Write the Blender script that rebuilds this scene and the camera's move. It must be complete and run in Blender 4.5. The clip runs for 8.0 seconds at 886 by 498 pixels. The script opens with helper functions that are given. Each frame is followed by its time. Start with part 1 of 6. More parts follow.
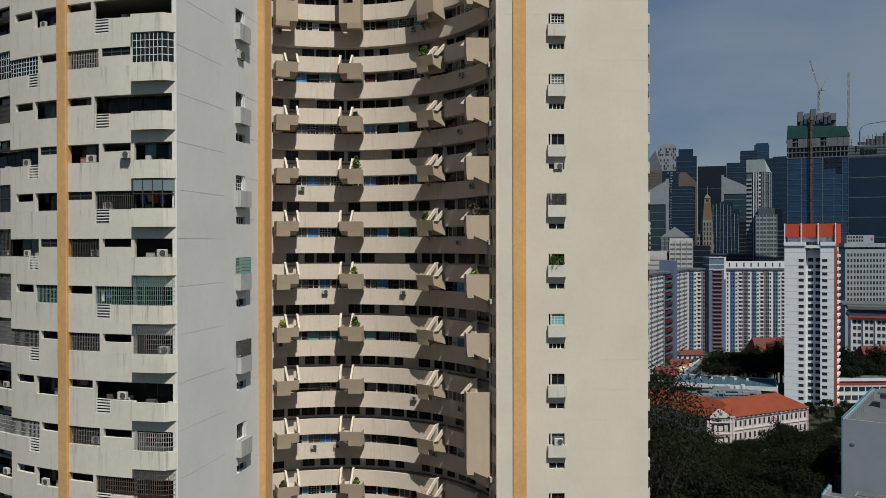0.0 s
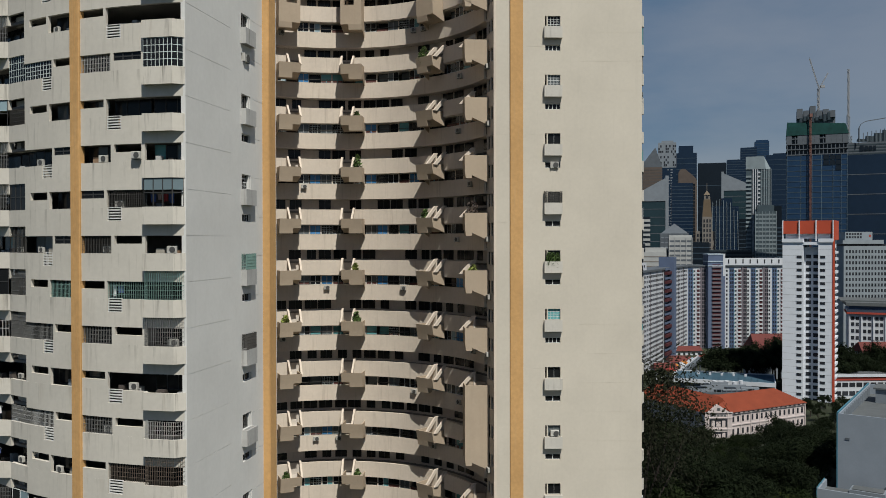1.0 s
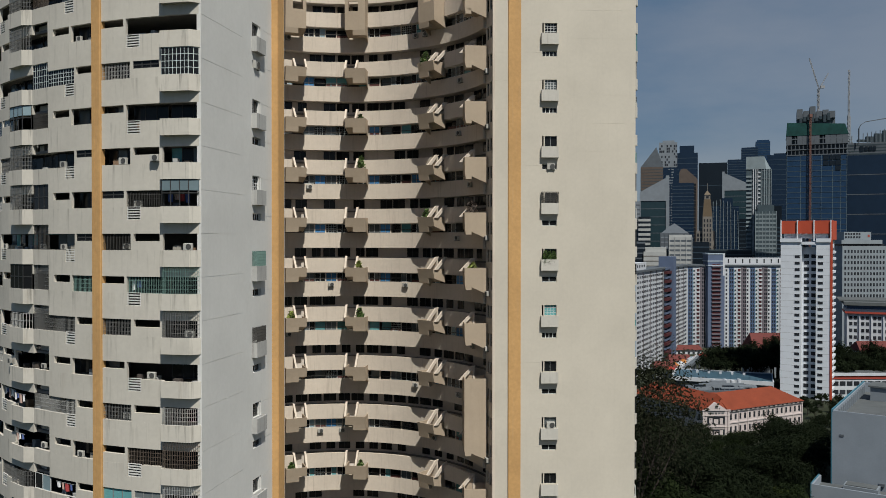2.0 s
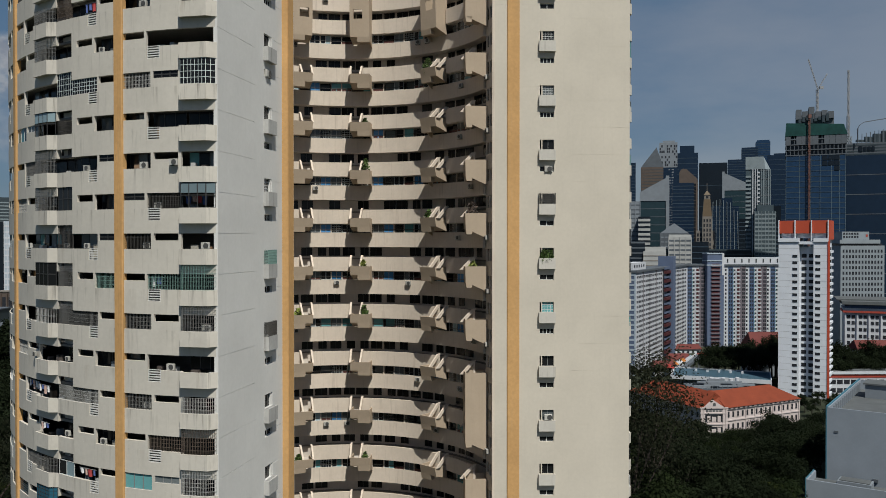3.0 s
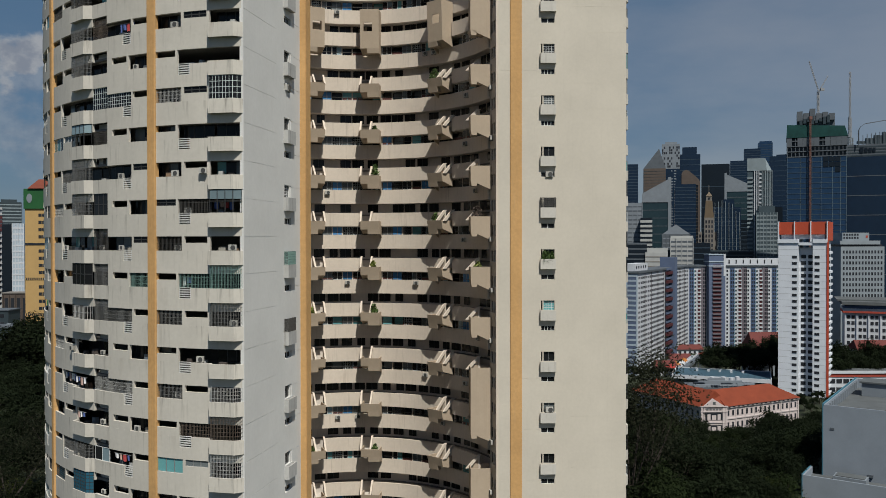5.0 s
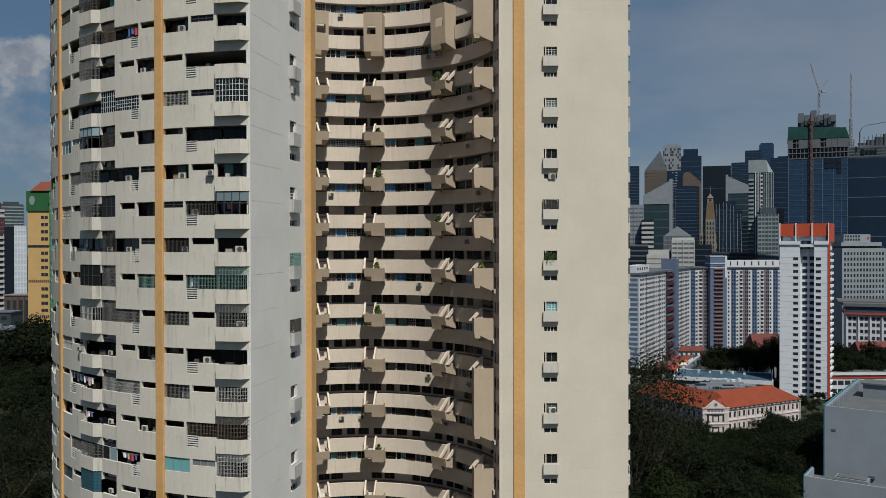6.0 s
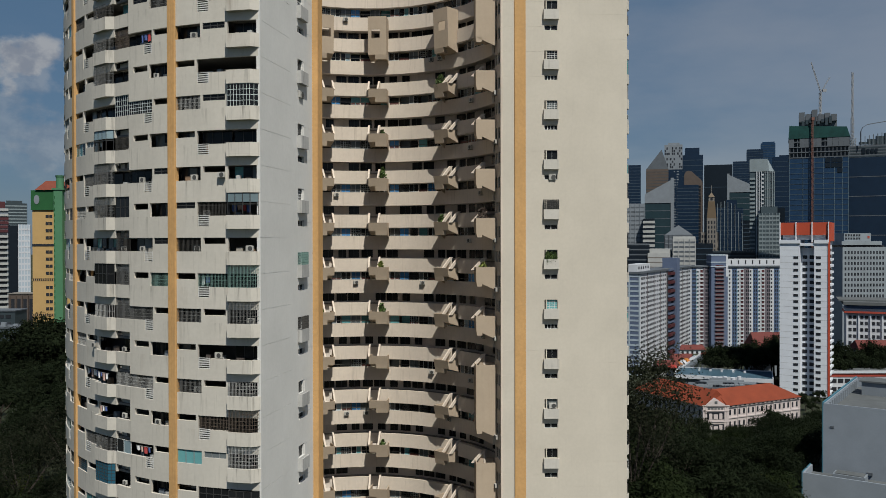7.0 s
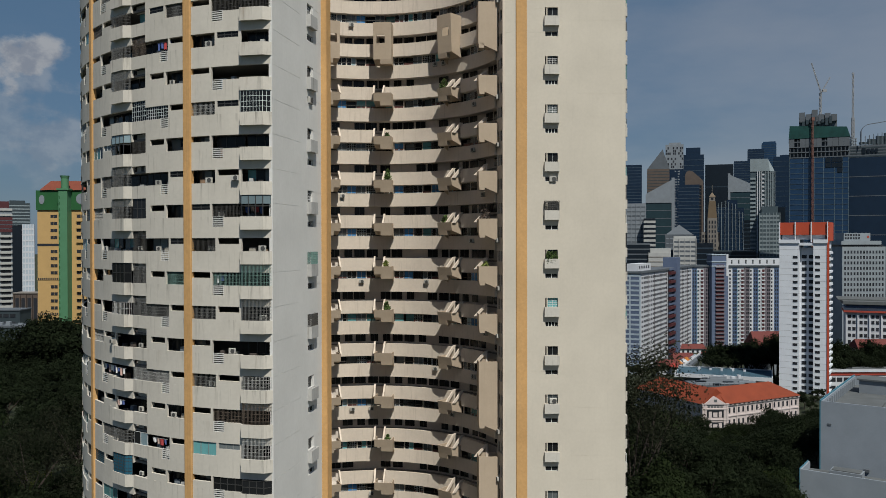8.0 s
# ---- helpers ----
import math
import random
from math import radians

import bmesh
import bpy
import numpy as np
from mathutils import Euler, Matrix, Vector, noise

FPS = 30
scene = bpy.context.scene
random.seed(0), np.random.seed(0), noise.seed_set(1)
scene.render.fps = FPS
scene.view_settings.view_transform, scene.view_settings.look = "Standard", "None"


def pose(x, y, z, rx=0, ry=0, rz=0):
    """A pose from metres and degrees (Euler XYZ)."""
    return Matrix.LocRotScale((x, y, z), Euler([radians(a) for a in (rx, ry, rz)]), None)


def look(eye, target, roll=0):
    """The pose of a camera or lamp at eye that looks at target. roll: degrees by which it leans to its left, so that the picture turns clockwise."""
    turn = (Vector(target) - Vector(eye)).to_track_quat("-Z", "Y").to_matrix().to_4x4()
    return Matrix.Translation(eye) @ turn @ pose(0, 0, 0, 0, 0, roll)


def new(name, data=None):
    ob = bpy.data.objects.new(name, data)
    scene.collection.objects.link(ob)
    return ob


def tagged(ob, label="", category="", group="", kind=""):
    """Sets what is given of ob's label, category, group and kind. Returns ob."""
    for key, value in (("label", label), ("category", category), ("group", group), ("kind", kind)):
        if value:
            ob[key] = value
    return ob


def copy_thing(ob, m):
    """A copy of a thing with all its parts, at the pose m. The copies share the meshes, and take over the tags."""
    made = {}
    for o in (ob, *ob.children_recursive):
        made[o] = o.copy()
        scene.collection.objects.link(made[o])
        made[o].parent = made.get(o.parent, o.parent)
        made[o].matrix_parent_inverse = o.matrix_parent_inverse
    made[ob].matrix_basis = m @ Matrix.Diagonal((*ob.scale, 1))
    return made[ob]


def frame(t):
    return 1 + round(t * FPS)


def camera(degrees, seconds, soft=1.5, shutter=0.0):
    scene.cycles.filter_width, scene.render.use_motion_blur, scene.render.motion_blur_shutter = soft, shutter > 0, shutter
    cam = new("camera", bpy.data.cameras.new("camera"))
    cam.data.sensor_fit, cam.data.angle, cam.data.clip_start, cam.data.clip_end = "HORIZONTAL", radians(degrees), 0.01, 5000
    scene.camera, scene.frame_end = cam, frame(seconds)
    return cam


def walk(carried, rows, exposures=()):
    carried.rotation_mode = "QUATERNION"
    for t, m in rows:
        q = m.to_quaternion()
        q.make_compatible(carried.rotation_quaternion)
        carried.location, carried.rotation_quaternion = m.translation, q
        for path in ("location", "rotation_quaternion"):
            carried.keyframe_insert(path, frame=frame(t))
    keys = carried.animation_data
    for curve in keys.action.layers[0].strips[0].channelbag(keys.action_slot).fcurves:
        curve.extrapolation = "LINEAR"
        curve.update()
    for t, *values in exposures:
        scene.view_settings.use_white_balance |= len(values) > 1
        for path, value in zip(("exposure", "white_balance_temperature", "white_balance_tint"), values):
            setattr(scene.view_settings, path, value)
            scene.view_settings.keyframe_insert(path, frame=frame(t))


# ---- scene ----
cam = camera(56.8, 8.0, soft=0.85)
PATH = [
    (0, (0.506, -0.228, 66.317), (0.57, 1.771, 66.305), -0.1),
    (0.5, (0.523, -1.06, 66.361), (0.587, 0.939, 66.343), -0.1),
    (1, (0.574, -2.3, 66.324), (0.637, -0.301, 66.304), -0.1),
    (1.5, (0.589, -3.81, 66.295), (0.65, -1.811, 66.273), -0.0),
    (3, (0.352, -8.859, 66.21), (0.41, -6.86, 66.188), -0.0),
    (3.5, (0.271, -10.541, 66.271), (0.327, -8.542, 66.248), 0.0),
    (4, (0.167, -12.155, 66.321), (0.221, -10.156, 66.293), 0.1),
    (4.5, (-0.018, -13.257, 66.308), (0.035, -11.258, 66.284), -0.0),
    (6, (-0.462, -14.377, 66.225), (-0.414, -12.378, 66.211), -0.1),
    (6.5, (-0.591, -15.303, 66.246), (-0.545, -13.304, 66.229), -0.1),
    (7, (-0.66, -16.556, 66.294), (-0.616, -14.556, 66.277), -0.1),
    (7.5, (-0.839, -17.943, 66.312), (-0.796, -15.944, 66.294), -0.1),
    (8, (-1.01, -19.35, 66.345), (-0.969, -17.35, 66.327), -0.1),
]

walk(cam, [(t, look(eye, target, roll)) for t, eye, target, roll in PATH])

# ---- light ----
SUN_TO = Vector((0.32, -0.947, 0)).normalized()
SUN_UP = radians(55)
to_sun = Vector((SUN_TO.x * math.cos(SUN_UP), SUN_TO.y * math.cos(SUN_UP), math.sin(SUN_UP)))
sun = new("sun", bpy.data.lights.new("sun", "SUN"))
sun.data.energy, sun.data.angle, sun.data.color = 4.75, radians(0.5), (1.0, 0.975, 0.885)
sun.matrix_world = look(to_sun * 500, (0, 0, 0))
scene.view_settings.exposure = 0.0

world = bpy.data.worlds.new("world")
scene.world = world
world.use_nodes = True
wt = world.node_tree
wt.nodes.clear()


def wnode(kind, **kw):
    n = wt.nodes.new(kind)
    for k, v in kw.items():
        n.inputs[k].default_value = v
    return n


sky = wt.nodes.new("ShaderNodeTexSky")
sky.sky_type, sky.sun_disc, sky.sun_elevation = "NISHITA", False, SUN_UP
sky.sun_rotation = math.atan2(SUN_TO.x, SUN_TO.y)
sky.altitude, sky.air_density, sky.dust_density, sky.ozone_density = 50, 1.0, 0.6, 4.0
back = wt.nodes.new("ShaderNodeBackground")
out = wt.nodes.new("ShaderNodeOutputWorld")
coord = wt.nodes.new("ShaderNodeTexCoord")


def wlink(a, b):
    wt.links.new(a, b)


def wmath(op, a, b=None, c=None):
    n = wt.nodes.new("ShaderNodeMath")
    n.operation = op
    for i, v in enumerate((a, b, c)):
        if v is None:
            continue
        if isinstance(v, (int, float)):
            n.inputs[i].default_value = v
        else:
            wlink(v, n.inputs[i])
    return n.outputs[0]


def wnoise(scale, detail, stretch_z, rough):
    mp = wt.nodes.new("ShaderNodeMapping")
    mp.inputs["Scale"].default_value = (1, 1, stretch_z)
    wlink(coord.outputs["Generated"], mp.inputs["Vector"])
    n = wnode("ShaderNodeTexNoise", Scale=scale, Detail=detail, Roughness=rough)
    wlink(mp.outputs["Vector"], n.inputs["Vector"])
    return n.outputs["Fac"]


def smooth(v, lo, hi):
    n = wt.nodes.new("ShaderNodeMapRange")
    n.interpolation_type = "SMOOTHSTEP"
    n.inputs[1].default_value, n.inputs[2].default_value = lo, hi
    wlink(v, n.inputs[0])
    return n.outputs[0]


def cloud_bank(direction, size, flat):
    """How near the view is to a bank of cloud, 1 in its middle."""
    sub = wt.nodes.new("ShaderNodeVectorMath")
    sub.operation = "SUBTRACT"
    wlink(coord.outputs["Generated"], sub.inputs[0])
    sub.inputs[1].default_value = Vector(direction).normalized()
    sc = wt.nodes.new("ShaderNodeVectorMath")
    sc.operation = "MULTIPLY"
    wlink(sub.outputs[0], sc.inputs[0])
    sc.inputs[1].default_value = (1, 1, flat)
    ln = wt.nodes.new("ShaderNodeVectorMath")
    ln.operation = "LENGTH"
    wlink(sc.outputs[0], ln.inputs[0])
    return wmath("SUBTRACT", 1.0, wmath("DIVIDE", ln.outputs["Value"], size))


fine = wnoise(19.0, 8.0, 1.4, 0.55)
broad = wnoise(3.2, 7.0, 3.0, 0.55)
side = wt.nodes.new("ShaderNodeSeparateXYZ")
wlink(coord.outputs["Generated"], side.inputs[0])
veil = smooth(wmath("MULTIPLY_ADD", side.outputs["X"], 0.35, wmath("MULTIPLY", broad, 0.75)), 0.22, 0.64)
puffs = None
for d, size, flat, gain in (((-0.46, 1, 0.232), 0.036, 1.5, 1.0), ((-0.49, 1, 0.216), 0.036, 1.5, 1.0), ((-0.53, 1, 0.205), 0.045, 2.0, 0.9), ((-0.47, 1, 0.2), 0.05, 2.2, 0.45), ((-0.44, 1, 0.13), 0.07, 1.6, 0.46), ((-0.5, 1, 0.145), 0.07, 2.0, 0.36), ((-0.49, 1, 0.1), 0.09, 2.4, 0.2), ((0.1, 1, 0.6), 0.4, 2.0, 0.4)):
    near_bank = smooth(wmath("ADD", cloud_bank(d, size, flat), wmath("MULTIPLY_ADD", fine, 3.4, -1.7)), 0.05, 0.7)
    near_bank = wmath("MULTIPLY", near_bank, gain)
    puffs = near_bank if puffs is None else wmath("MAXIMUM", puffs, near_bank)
tint = wt.nodes.new("ShaderNodeMix")
tint.data_type = "RGBA"
wlink(veil, tint.inputs["Factor"])
tint.inputs["A"].default_value = (0.93, 1.85, 3.05, 1)
tint.inputs["B"].default_value = (2.8, 3.25, 3.95, 1)
hazy = wt.nodes.new("ShaderNodeMix")
hazy.data_type = "RGBA"
# the haze thins towards the zenith
wlink(wmath("MULTIPLY_ADD", smooth(side.outputs["Z"], 0.3, 0.9), -0.6, 0.75), hazy.inputs["Factor"])
wlink(sky.outputs["Color"], hazy.inputs["A"])
wlink(tint.outputs["Result"], hazy.inputs["B"])
mix = wt.nodes.new("ShaderNodeMix")
mix.data_type = "RGBA"
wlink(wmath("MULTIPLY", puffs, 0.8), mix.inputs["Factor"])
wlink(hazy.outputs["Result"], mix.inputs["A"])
tone = wt.nodes.new("ShaderNodeMix")
tone.data_type = "RGBA"
wlink(smooth(wnoise(34.0, 6.0, 1.3, 0.6), 0.36, 0.62), tone.inputs["Factor"])
tone.inputs["A"].default_value, tone.inputs["B"].default_value = (3.3, 3.55, 4.1, 1), (5.4, 5.5, 5.7, 1)
wlink(tone.outputs["Result"], mix.inputs["B"])
wlink(mix.outputs["Result"], back.inputs["Color"])
back.inputs["Strength"].default_value = 0.07
wlink(back.outputs["Background"], out.inputs["Surface"])


# ---- materials ----
def paint(name, color, rough=0.8, vary=0.12, grain=0.25, streak=0.0, dirt=(0.12, 0.11, 0.10), metal=0.0, bump=0.15, island=0.0, piece=0.0, spec=0.3, blotch=0.0, rust=None, sill=0.0):
    """Paint, stone, metal: base colour with broad and fine variation, run-down streaks and a fine relief."""
    m = bpy.data.materials.new(name)
    m.use_nodes = True
    t = m.node_tree
    b = t.nodes["Principled BSDF"]
    b.inputs["Roughness"].default_value, b.inputs["Metallic"].default_value = rough, metal
    b.inputs["Specular IOR Level"].default_value = spec
    geo = t.nodes.new("ShaderNodeNewGeometry")

    def nz(scale, detail, vec=None, rough_=0.55):
        n = t.nodes.new("ShaderNodeTexNoise")
        n.inputs["Scale"].default_value, n.inputs["Detail"].default_value, n.inputs["Roughness"].default_value = scale, detail, rough_
        t.links.new(vec or geo.outputs["Position"], n.inputs["Vector"])
        return n.outputs["Fac"]

    def span(v, a, b_, c, d):
        r = t.nodes.new("ShaderNodeMapRange")
        for i, x in enumerate((a, b_, c, d)):
            r.inputs[i + 1].default_value = x
        t.links.new(v, r.inputs[0])
        return r.outputs[0]

    def times(u, v):
        q = t.nodes.new("ShaderNodeMath")
        q.operation = "MULTIPLY"
        t.links.new(u, q.inputs[0])
        if isinstance(v, float):
            q.inputs[1].default_value = v
        else:
            t.links.new(v, q.inputs[1])
        return q.outputs[0]

    f = times(span(nz(0.22, 4), 0.3, 0.7, 1 - vary, 1 + vary), span(nz(3.1, 6), 0.25, 0.75, 1 - vary * grain * 2, 1 + vary * grain * 2))
    if piece:
        info = t.nodes.new("ShaderNodeObjectInfo")
        f = times(f, span(info.outputs["Random"], 0, 1, 1 - piece, 1 + piece))
    if island:
        f = times(f, span(geo.outputs["Random Per Island"], 0, 1, 1 - island, 1 + island))
    col = t.nodes.new("ShaderNodeMix")
    col.data_type, col.blend_type = "RGBA", "MULTIPLY"
    col.inputs["Factor"].default_value = 1.0
    col.inputs["A"].default_value = (*color, 1)
    t.links.new(f, col.inputs["B"])
    last = col.outputs["Result"]
    for amount, tone, sc, lo, hi in ((streak, dirt, (3.2, 3.2, 0.2), 0.55, 0.78), (blotch, dirt, (0.35, 0.35, 0.30), 0.50, 0.85), (streak * 0.8 if rust else 0, rust, (0.9, 0.9, 0.10), 0.60, 0.80)):
        if not amount:
            continue
        mp = t.nodes.new("ShaderNodeMapping")
        mp.inputs["Scale"].default_value = sc
        t.links.new(geo.outputs["Position"], mp.inputs["Vector"])
        g = span(nz(1.0, 7, mp.outputs["Vector"], 0.62), lo, hi, 0.0, amount)
        if sill and sc[2] < 0.25:  # rain runs down from the sills of every storey
            sep = t.nodes.new("ShaderNodeSeparateXYZ")
            t.links.new(geo.outputs["Position"], sep.inputs[0])
            fr = t.nodes.new("ShaderNodeMath")
            fr.operation = "FRACT"
            sh = t.nodes.new("ShaderNodeMath")
            sh.operation, sh.inputs[1].default_value = "MULTIPLY_ADD", 1 / 2.895
            sh.inputs[2].default_value = (100 * 2.895 - sill) / 2.895
            t.links.new(sep.outputs["Z"], sh.inputs[0])
            t.links.new(sh.outputs[0], fr.inputs[0])
            g = times(g, span(fr.outputs[0], 0.45, 1.0, 0.25, 1.25))
        mx = t.nodes.new("ShaderNodeMix")
        mx.data_type = "RGBA"
        t.links.new(g, mx.inputs["Factor"])
        t.links.new(last, mx.inputs["A"])
        mx.inputs["B"].default_value = (*tone, 1)
        last = mx.outputs["Result"]
    t.links.new(last, b.inputs["Base Color"])
    if bump:
        bp = t.nodes.new("ShaderNodeBump")
        bp.inputs["Strength"].default_value, bp.inputs["Distance"].default_value = bump, 0.02
        t.links.new(nz(9.0, 6), bp.inputs["Height"])
        t.links.new(bp.outputs["Normal"], b.inputs["Normal"])
    return m


def glass(name, color, rough=0.06, piece=0.35, island=0.0, spec=0.25):
    """Window glass over a dim room: dark, glossy, a little uneven from pane to pane."""
    return paint(name, color, rough, 0.10, 0.2, metal=0.0, bump=0.0, piece=piece, island=island, spec=spec)


CREAM = paint("cream_wall_paint", (0.515, 0.472, 0.403), 0.85, 0.05, 0.3, 0.10, (0.258, 0.236, 0.205))
STAINED = paint("weathered_cream_paint", (0.522, 0.490, 0.435), 0.85, 0.06, 0.35, 0.95, (0.129, 0.118, 0.103), sill=65.56, blotch=0.2, rust=(0.228, 0.167, 0.114))
SPANDREL = paint("cream_spandrel_paint", (0.518, 0.486, 0.431), 0.85, 0.06, 0.35, 0.6, (0.122, 0.11, 0.095), sill=65.56, blotch=0.14, rust=(0.274, 0.22, 0.167))
GREY_WALL = paint("grey_wall_paint", (0.60, 0.594, 0.575), 0.85, 0.05, 0.3, 0.08, (0.274, 0.266, 0.251))
LEDGE_CREAM = paint("weathered_cream_ledge_paint", (0.486, 0.464, 0.422), 0.85, 0.06, 0.4, 0.45, (0.19, 0.167, 0.144))
LEDGE = paint("weathered_ledge_paint", (0.395, 0.391, 0.38), 0.85, 0.08, 0.4, 0.8, (0.152, 0.144, 0.133), blotch=0.3)
COURT = paint("courtyard_cream_paint", (0.555, 0.484, 0.41), 0.85, 0.06, 0.35, 0.42, (0.22, 0.175, 0.14), blotch=0.15)
COURT_GREY = paint("courtyard_grey_paint", (0.5, 0.455, 0.41), 0.9, 0.1, 0.3, 0.2)
TAN = paint("tan_paint", (0.383, 0.308, 0.233), 0.85, 0.06, 0.3, 0.12, (0.19, 0.144, 0.106))
YELLOW = paint("ochre_paint", (0.495, 0.291, 0.120), 0.8, 0.10, 0.5, 0.25, (0.395, 0.304, 0.198))
WHITE = paint("white_paint", (0.593, 0.585, 0.562), 0.7, 0.05, 0.3, 0.15, (0.304, 0.289, 0.258))
MAROON = paint("maroon_paint", (0.099, 0.042, 0.038), 0.7, 0.1)
# shade of the deep rooms is put into this dark wall colour
ROOM = paint("shaded_room_paint", (0.13, 0.12, 0.112), 0.9, 0.2)
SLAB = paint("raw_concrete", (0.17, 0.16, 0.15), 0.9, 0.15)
FRAME_WHITE = paint("white_window_frame", (0.57, 0.585, 0.585), 0.5, 0.04, bump=0)
FRAME_PALE = paint("pale_green_window_frame", (0.53, 0.58, 0.57), 0.5, 0.04, bump=0)
FRAME_DARK = paint("dark_window_frame", (0.038, 0.038, 0.038), 0.5, 0.1, bump=0)
FRAME_GREY = paint("aluminium_frame", (0.342, 0.35, 0.35), 0.45, 0.05, metal=0.5, bump=0)
GRILLE_GREY = paint("grey_iron", (0.15, 0.15, 0.147), 0.6, 0.15, bump=0)
GRILLE_DARK = paint("dark_iron", (0.068, 0.065, 0.061), 0.6, 0.15, bump=0)
GRILLE_GREEN = paint("green_iron", (0.152, 0.251, 0.228), 0.6, 0.15, bump=0)
GRILLE_RUST = paint("rusty_iron", (0.106, 0.084, 0.068), 0.7, 0.2, bump=0)
GRILLE_WHITE = paint("white_iron", (0.36, 0.36, 0.35), 0.6, 0.1, bump=0)
GLASS = glass("window_glass", (0.013, 0.014, 0.0155), 0.12, spec=0.2)
GLASS_SKY = glass("pale_upper_light_glass", (0.20, 0.27, 0.30))
GLASS_TEAL = glass("teal_glass", (0.10, 0.26, 0.27))
GLASS_BLUE = glass("blue_glass", (0.06, 0.20, 0.42))
GLASS_DEEP = glass("deep_blue_glass", (0.02, 0.085, 0.13))
GLASS_PALE = glass("pale_curtained_glass", (0.11, 0.125, 0.13))
AC_WHITE = paint("ivory_enamel", (0.38, 0.372, 0.346), 0.5, 0.08, bump=0, streak=0.3, piece=0.2)
AC_DARK = paint("dark_grey_plastic", (0.068, 0.068, 0.067), 0.5, 0.1, bump=0)
CLOTH = [paint("cloth", c, 0.9, 0.1, bump=0) for c in ((0.7, 0.7, 0.7), (0.4, 0.06, 0.06), (0.08, 0.12, 0.3), (0.5, 0.35, 0.3))]


# ---- building blocks ----
def thing(name, at, label, category, group="", kind=""):
    ob = new(name)
    ob.location = at
    ob.empty_display_size = 0.5
    return tagged(ob, label, category, group, kind)


def finish(bm, name, mat, smooth=False):
    bmesh.ops.recalc_face_normals(bm, faces=bm.faces)
    me = bpy.data.meshes.new(name)
    bm.to_mesh(me)
    bm.free()
    me.materials.append(mat)
    if smooth:
        for p in me.polygons:
            p.use_smooth = True
    return me


def hang(ob, parent):
    ob.parent = parent
    if parent.type == "EMPTY":
        ob.matrix_parent_inverse = Matrix.Translation(-parent.location)
    return ob


def part(name, bm, mat, parent, label="", smooth=False):
    """One bmesh, in world places, as one mesh under a thing or a part."""
    ob = hang(new(name, finish(bm, name, mat, smooth)), parent)
    return tagged(ob, label) if label else ob


def shared(name, mesh, parent, m):
    """An alike piece: its own object on a mesh that others use too."""
    ob = hang(new(name, mesh), parent)
    ob.matrix_basis = m
    return ob


def solid(bm, corners_low, corners_high):
    """A prism between two rings of corners."""
    lo = [bm.verts.new(c) for c in corners_low]
    hi = [bm.verts.new(c) for c in corners_high]
    k = len(lo)
    bm.faces.new(lo[::-1])
    bm.faces.new(hi)
    for i in range(k):
        bm.faces.new((lo[i], lo[(i + 1) % k], hi[(i + 1) % k], hi[i]))


def box(bm, x0, x1, y0, y1, z0, z1, m=None):
    lo = [Vector((x, y, z0)) for x, y in ((x0, y0), (x1, y0), (x1, y1), (x0, y1))]
    hi = [Vector((x, y, z1)) for x, y in ((x0, y0), (x1, y0), (x1, y1), (x0, y1))]
    if m is not None:
        lo, hi = [m @ v for v in lo], [m @ v for v in hi]
    solid(bm, lo, hi)


def on(c, r, a):
    return Vector((c[0] + r * math.cos(radians(a)), c[1] + r * math.sin(radians(a))))


def arc(bm, c, r0, r1, a0, a1, z0, z1, step=2.5):
    """A curved wall: a ring sector from radius r0 to r1."""
    k = max(1, math.ceil(abs(a1 - a0) / step))
    rows = []
    for i in range(k + 1):
        a = a0 + (a1 - a0) * i / k
        p, q = on(c, r0, a), on(c, r1, a)
        rows.append([bm.verts.new((v.x, v.y, z)) for v, z in ((p, z0), (q, z0), (q, z1), (p, z1))])
    for u, v in zip(rows, rows[1:]):
        for i in range(4):
            bm.faces.new((u[i], u[(i + 1) % 4], v[(i + 1) % 4], v[i]))
    bm.faces.new(rows[0])
    bm.faces.new(rows[-1][::-1])


def stand(c, r, a, z=0.0, inward=False):
    """A frame on a round wall: x along it, y out of it, z up."""
    p = on(c, r, a)
    return pose(p.x, p.y, z, 0, 0, a - 90 + (180 if inward else 0))


# ---- the horseshoe tower ----
HUB, R0 = (-8.5, 80.0), 31.35
YARD, RC = (-8.5, 76.0), 16.5
H = 2.895
OPEN = 1.12
TOP_FLOOR = 37


def ztop(n):
    return 66.68 + (n - 23) * H


tower = thing("apartment_tower", (HUB[0], HUB[1], 0), "tall horseshoe-shaped cream concrete apartment tower with ochre columns", "apartment building")
LC = Vector((-13.77, 49.09))
LU = Vector((0.216, 0.976)).normalized()
ROOF = ztop(TOP_FLOOR) + 2.2

# pieces used many times
bm = bmesh.new()
box(bm, -0.42, 0.42, -0.16, 0.16, 0, 0.62)
bmesh.ops.bevel(bm, geom=bm.edges[:], offset=0.03, segments=1, affect="EDGES")
AC_BODY = finish(bm, "body", AC_WHITE)
bm = bmesh.new()
bmesh.ops.create_cone(bm, cap_ends=True, segments=14, radius1=0.265, radius2=0.235, depth=0.05, matrix=pose(-0.12, 0.17, 0.31, 90))
AC_FAN = finish(bm, "fan_grille", AC_DARK)
bm = bmesh.new()
ring = [(-0.33, -0.35), (-0.27, -0.35), (-0.27, -0.30), (0.27, -0.30), (0.27, -0.35), (0.33, -0.35), (0.33, 0.16), (0.27, 0.16), (0.27, -0.22), (-0.27, -0.22), (-0.27, 0.16), (-0.33, 0.16)]
solid(bm, [(x, y, -0.06) for x, y in ring], [(x, y, 0.0) for x, y in ring])
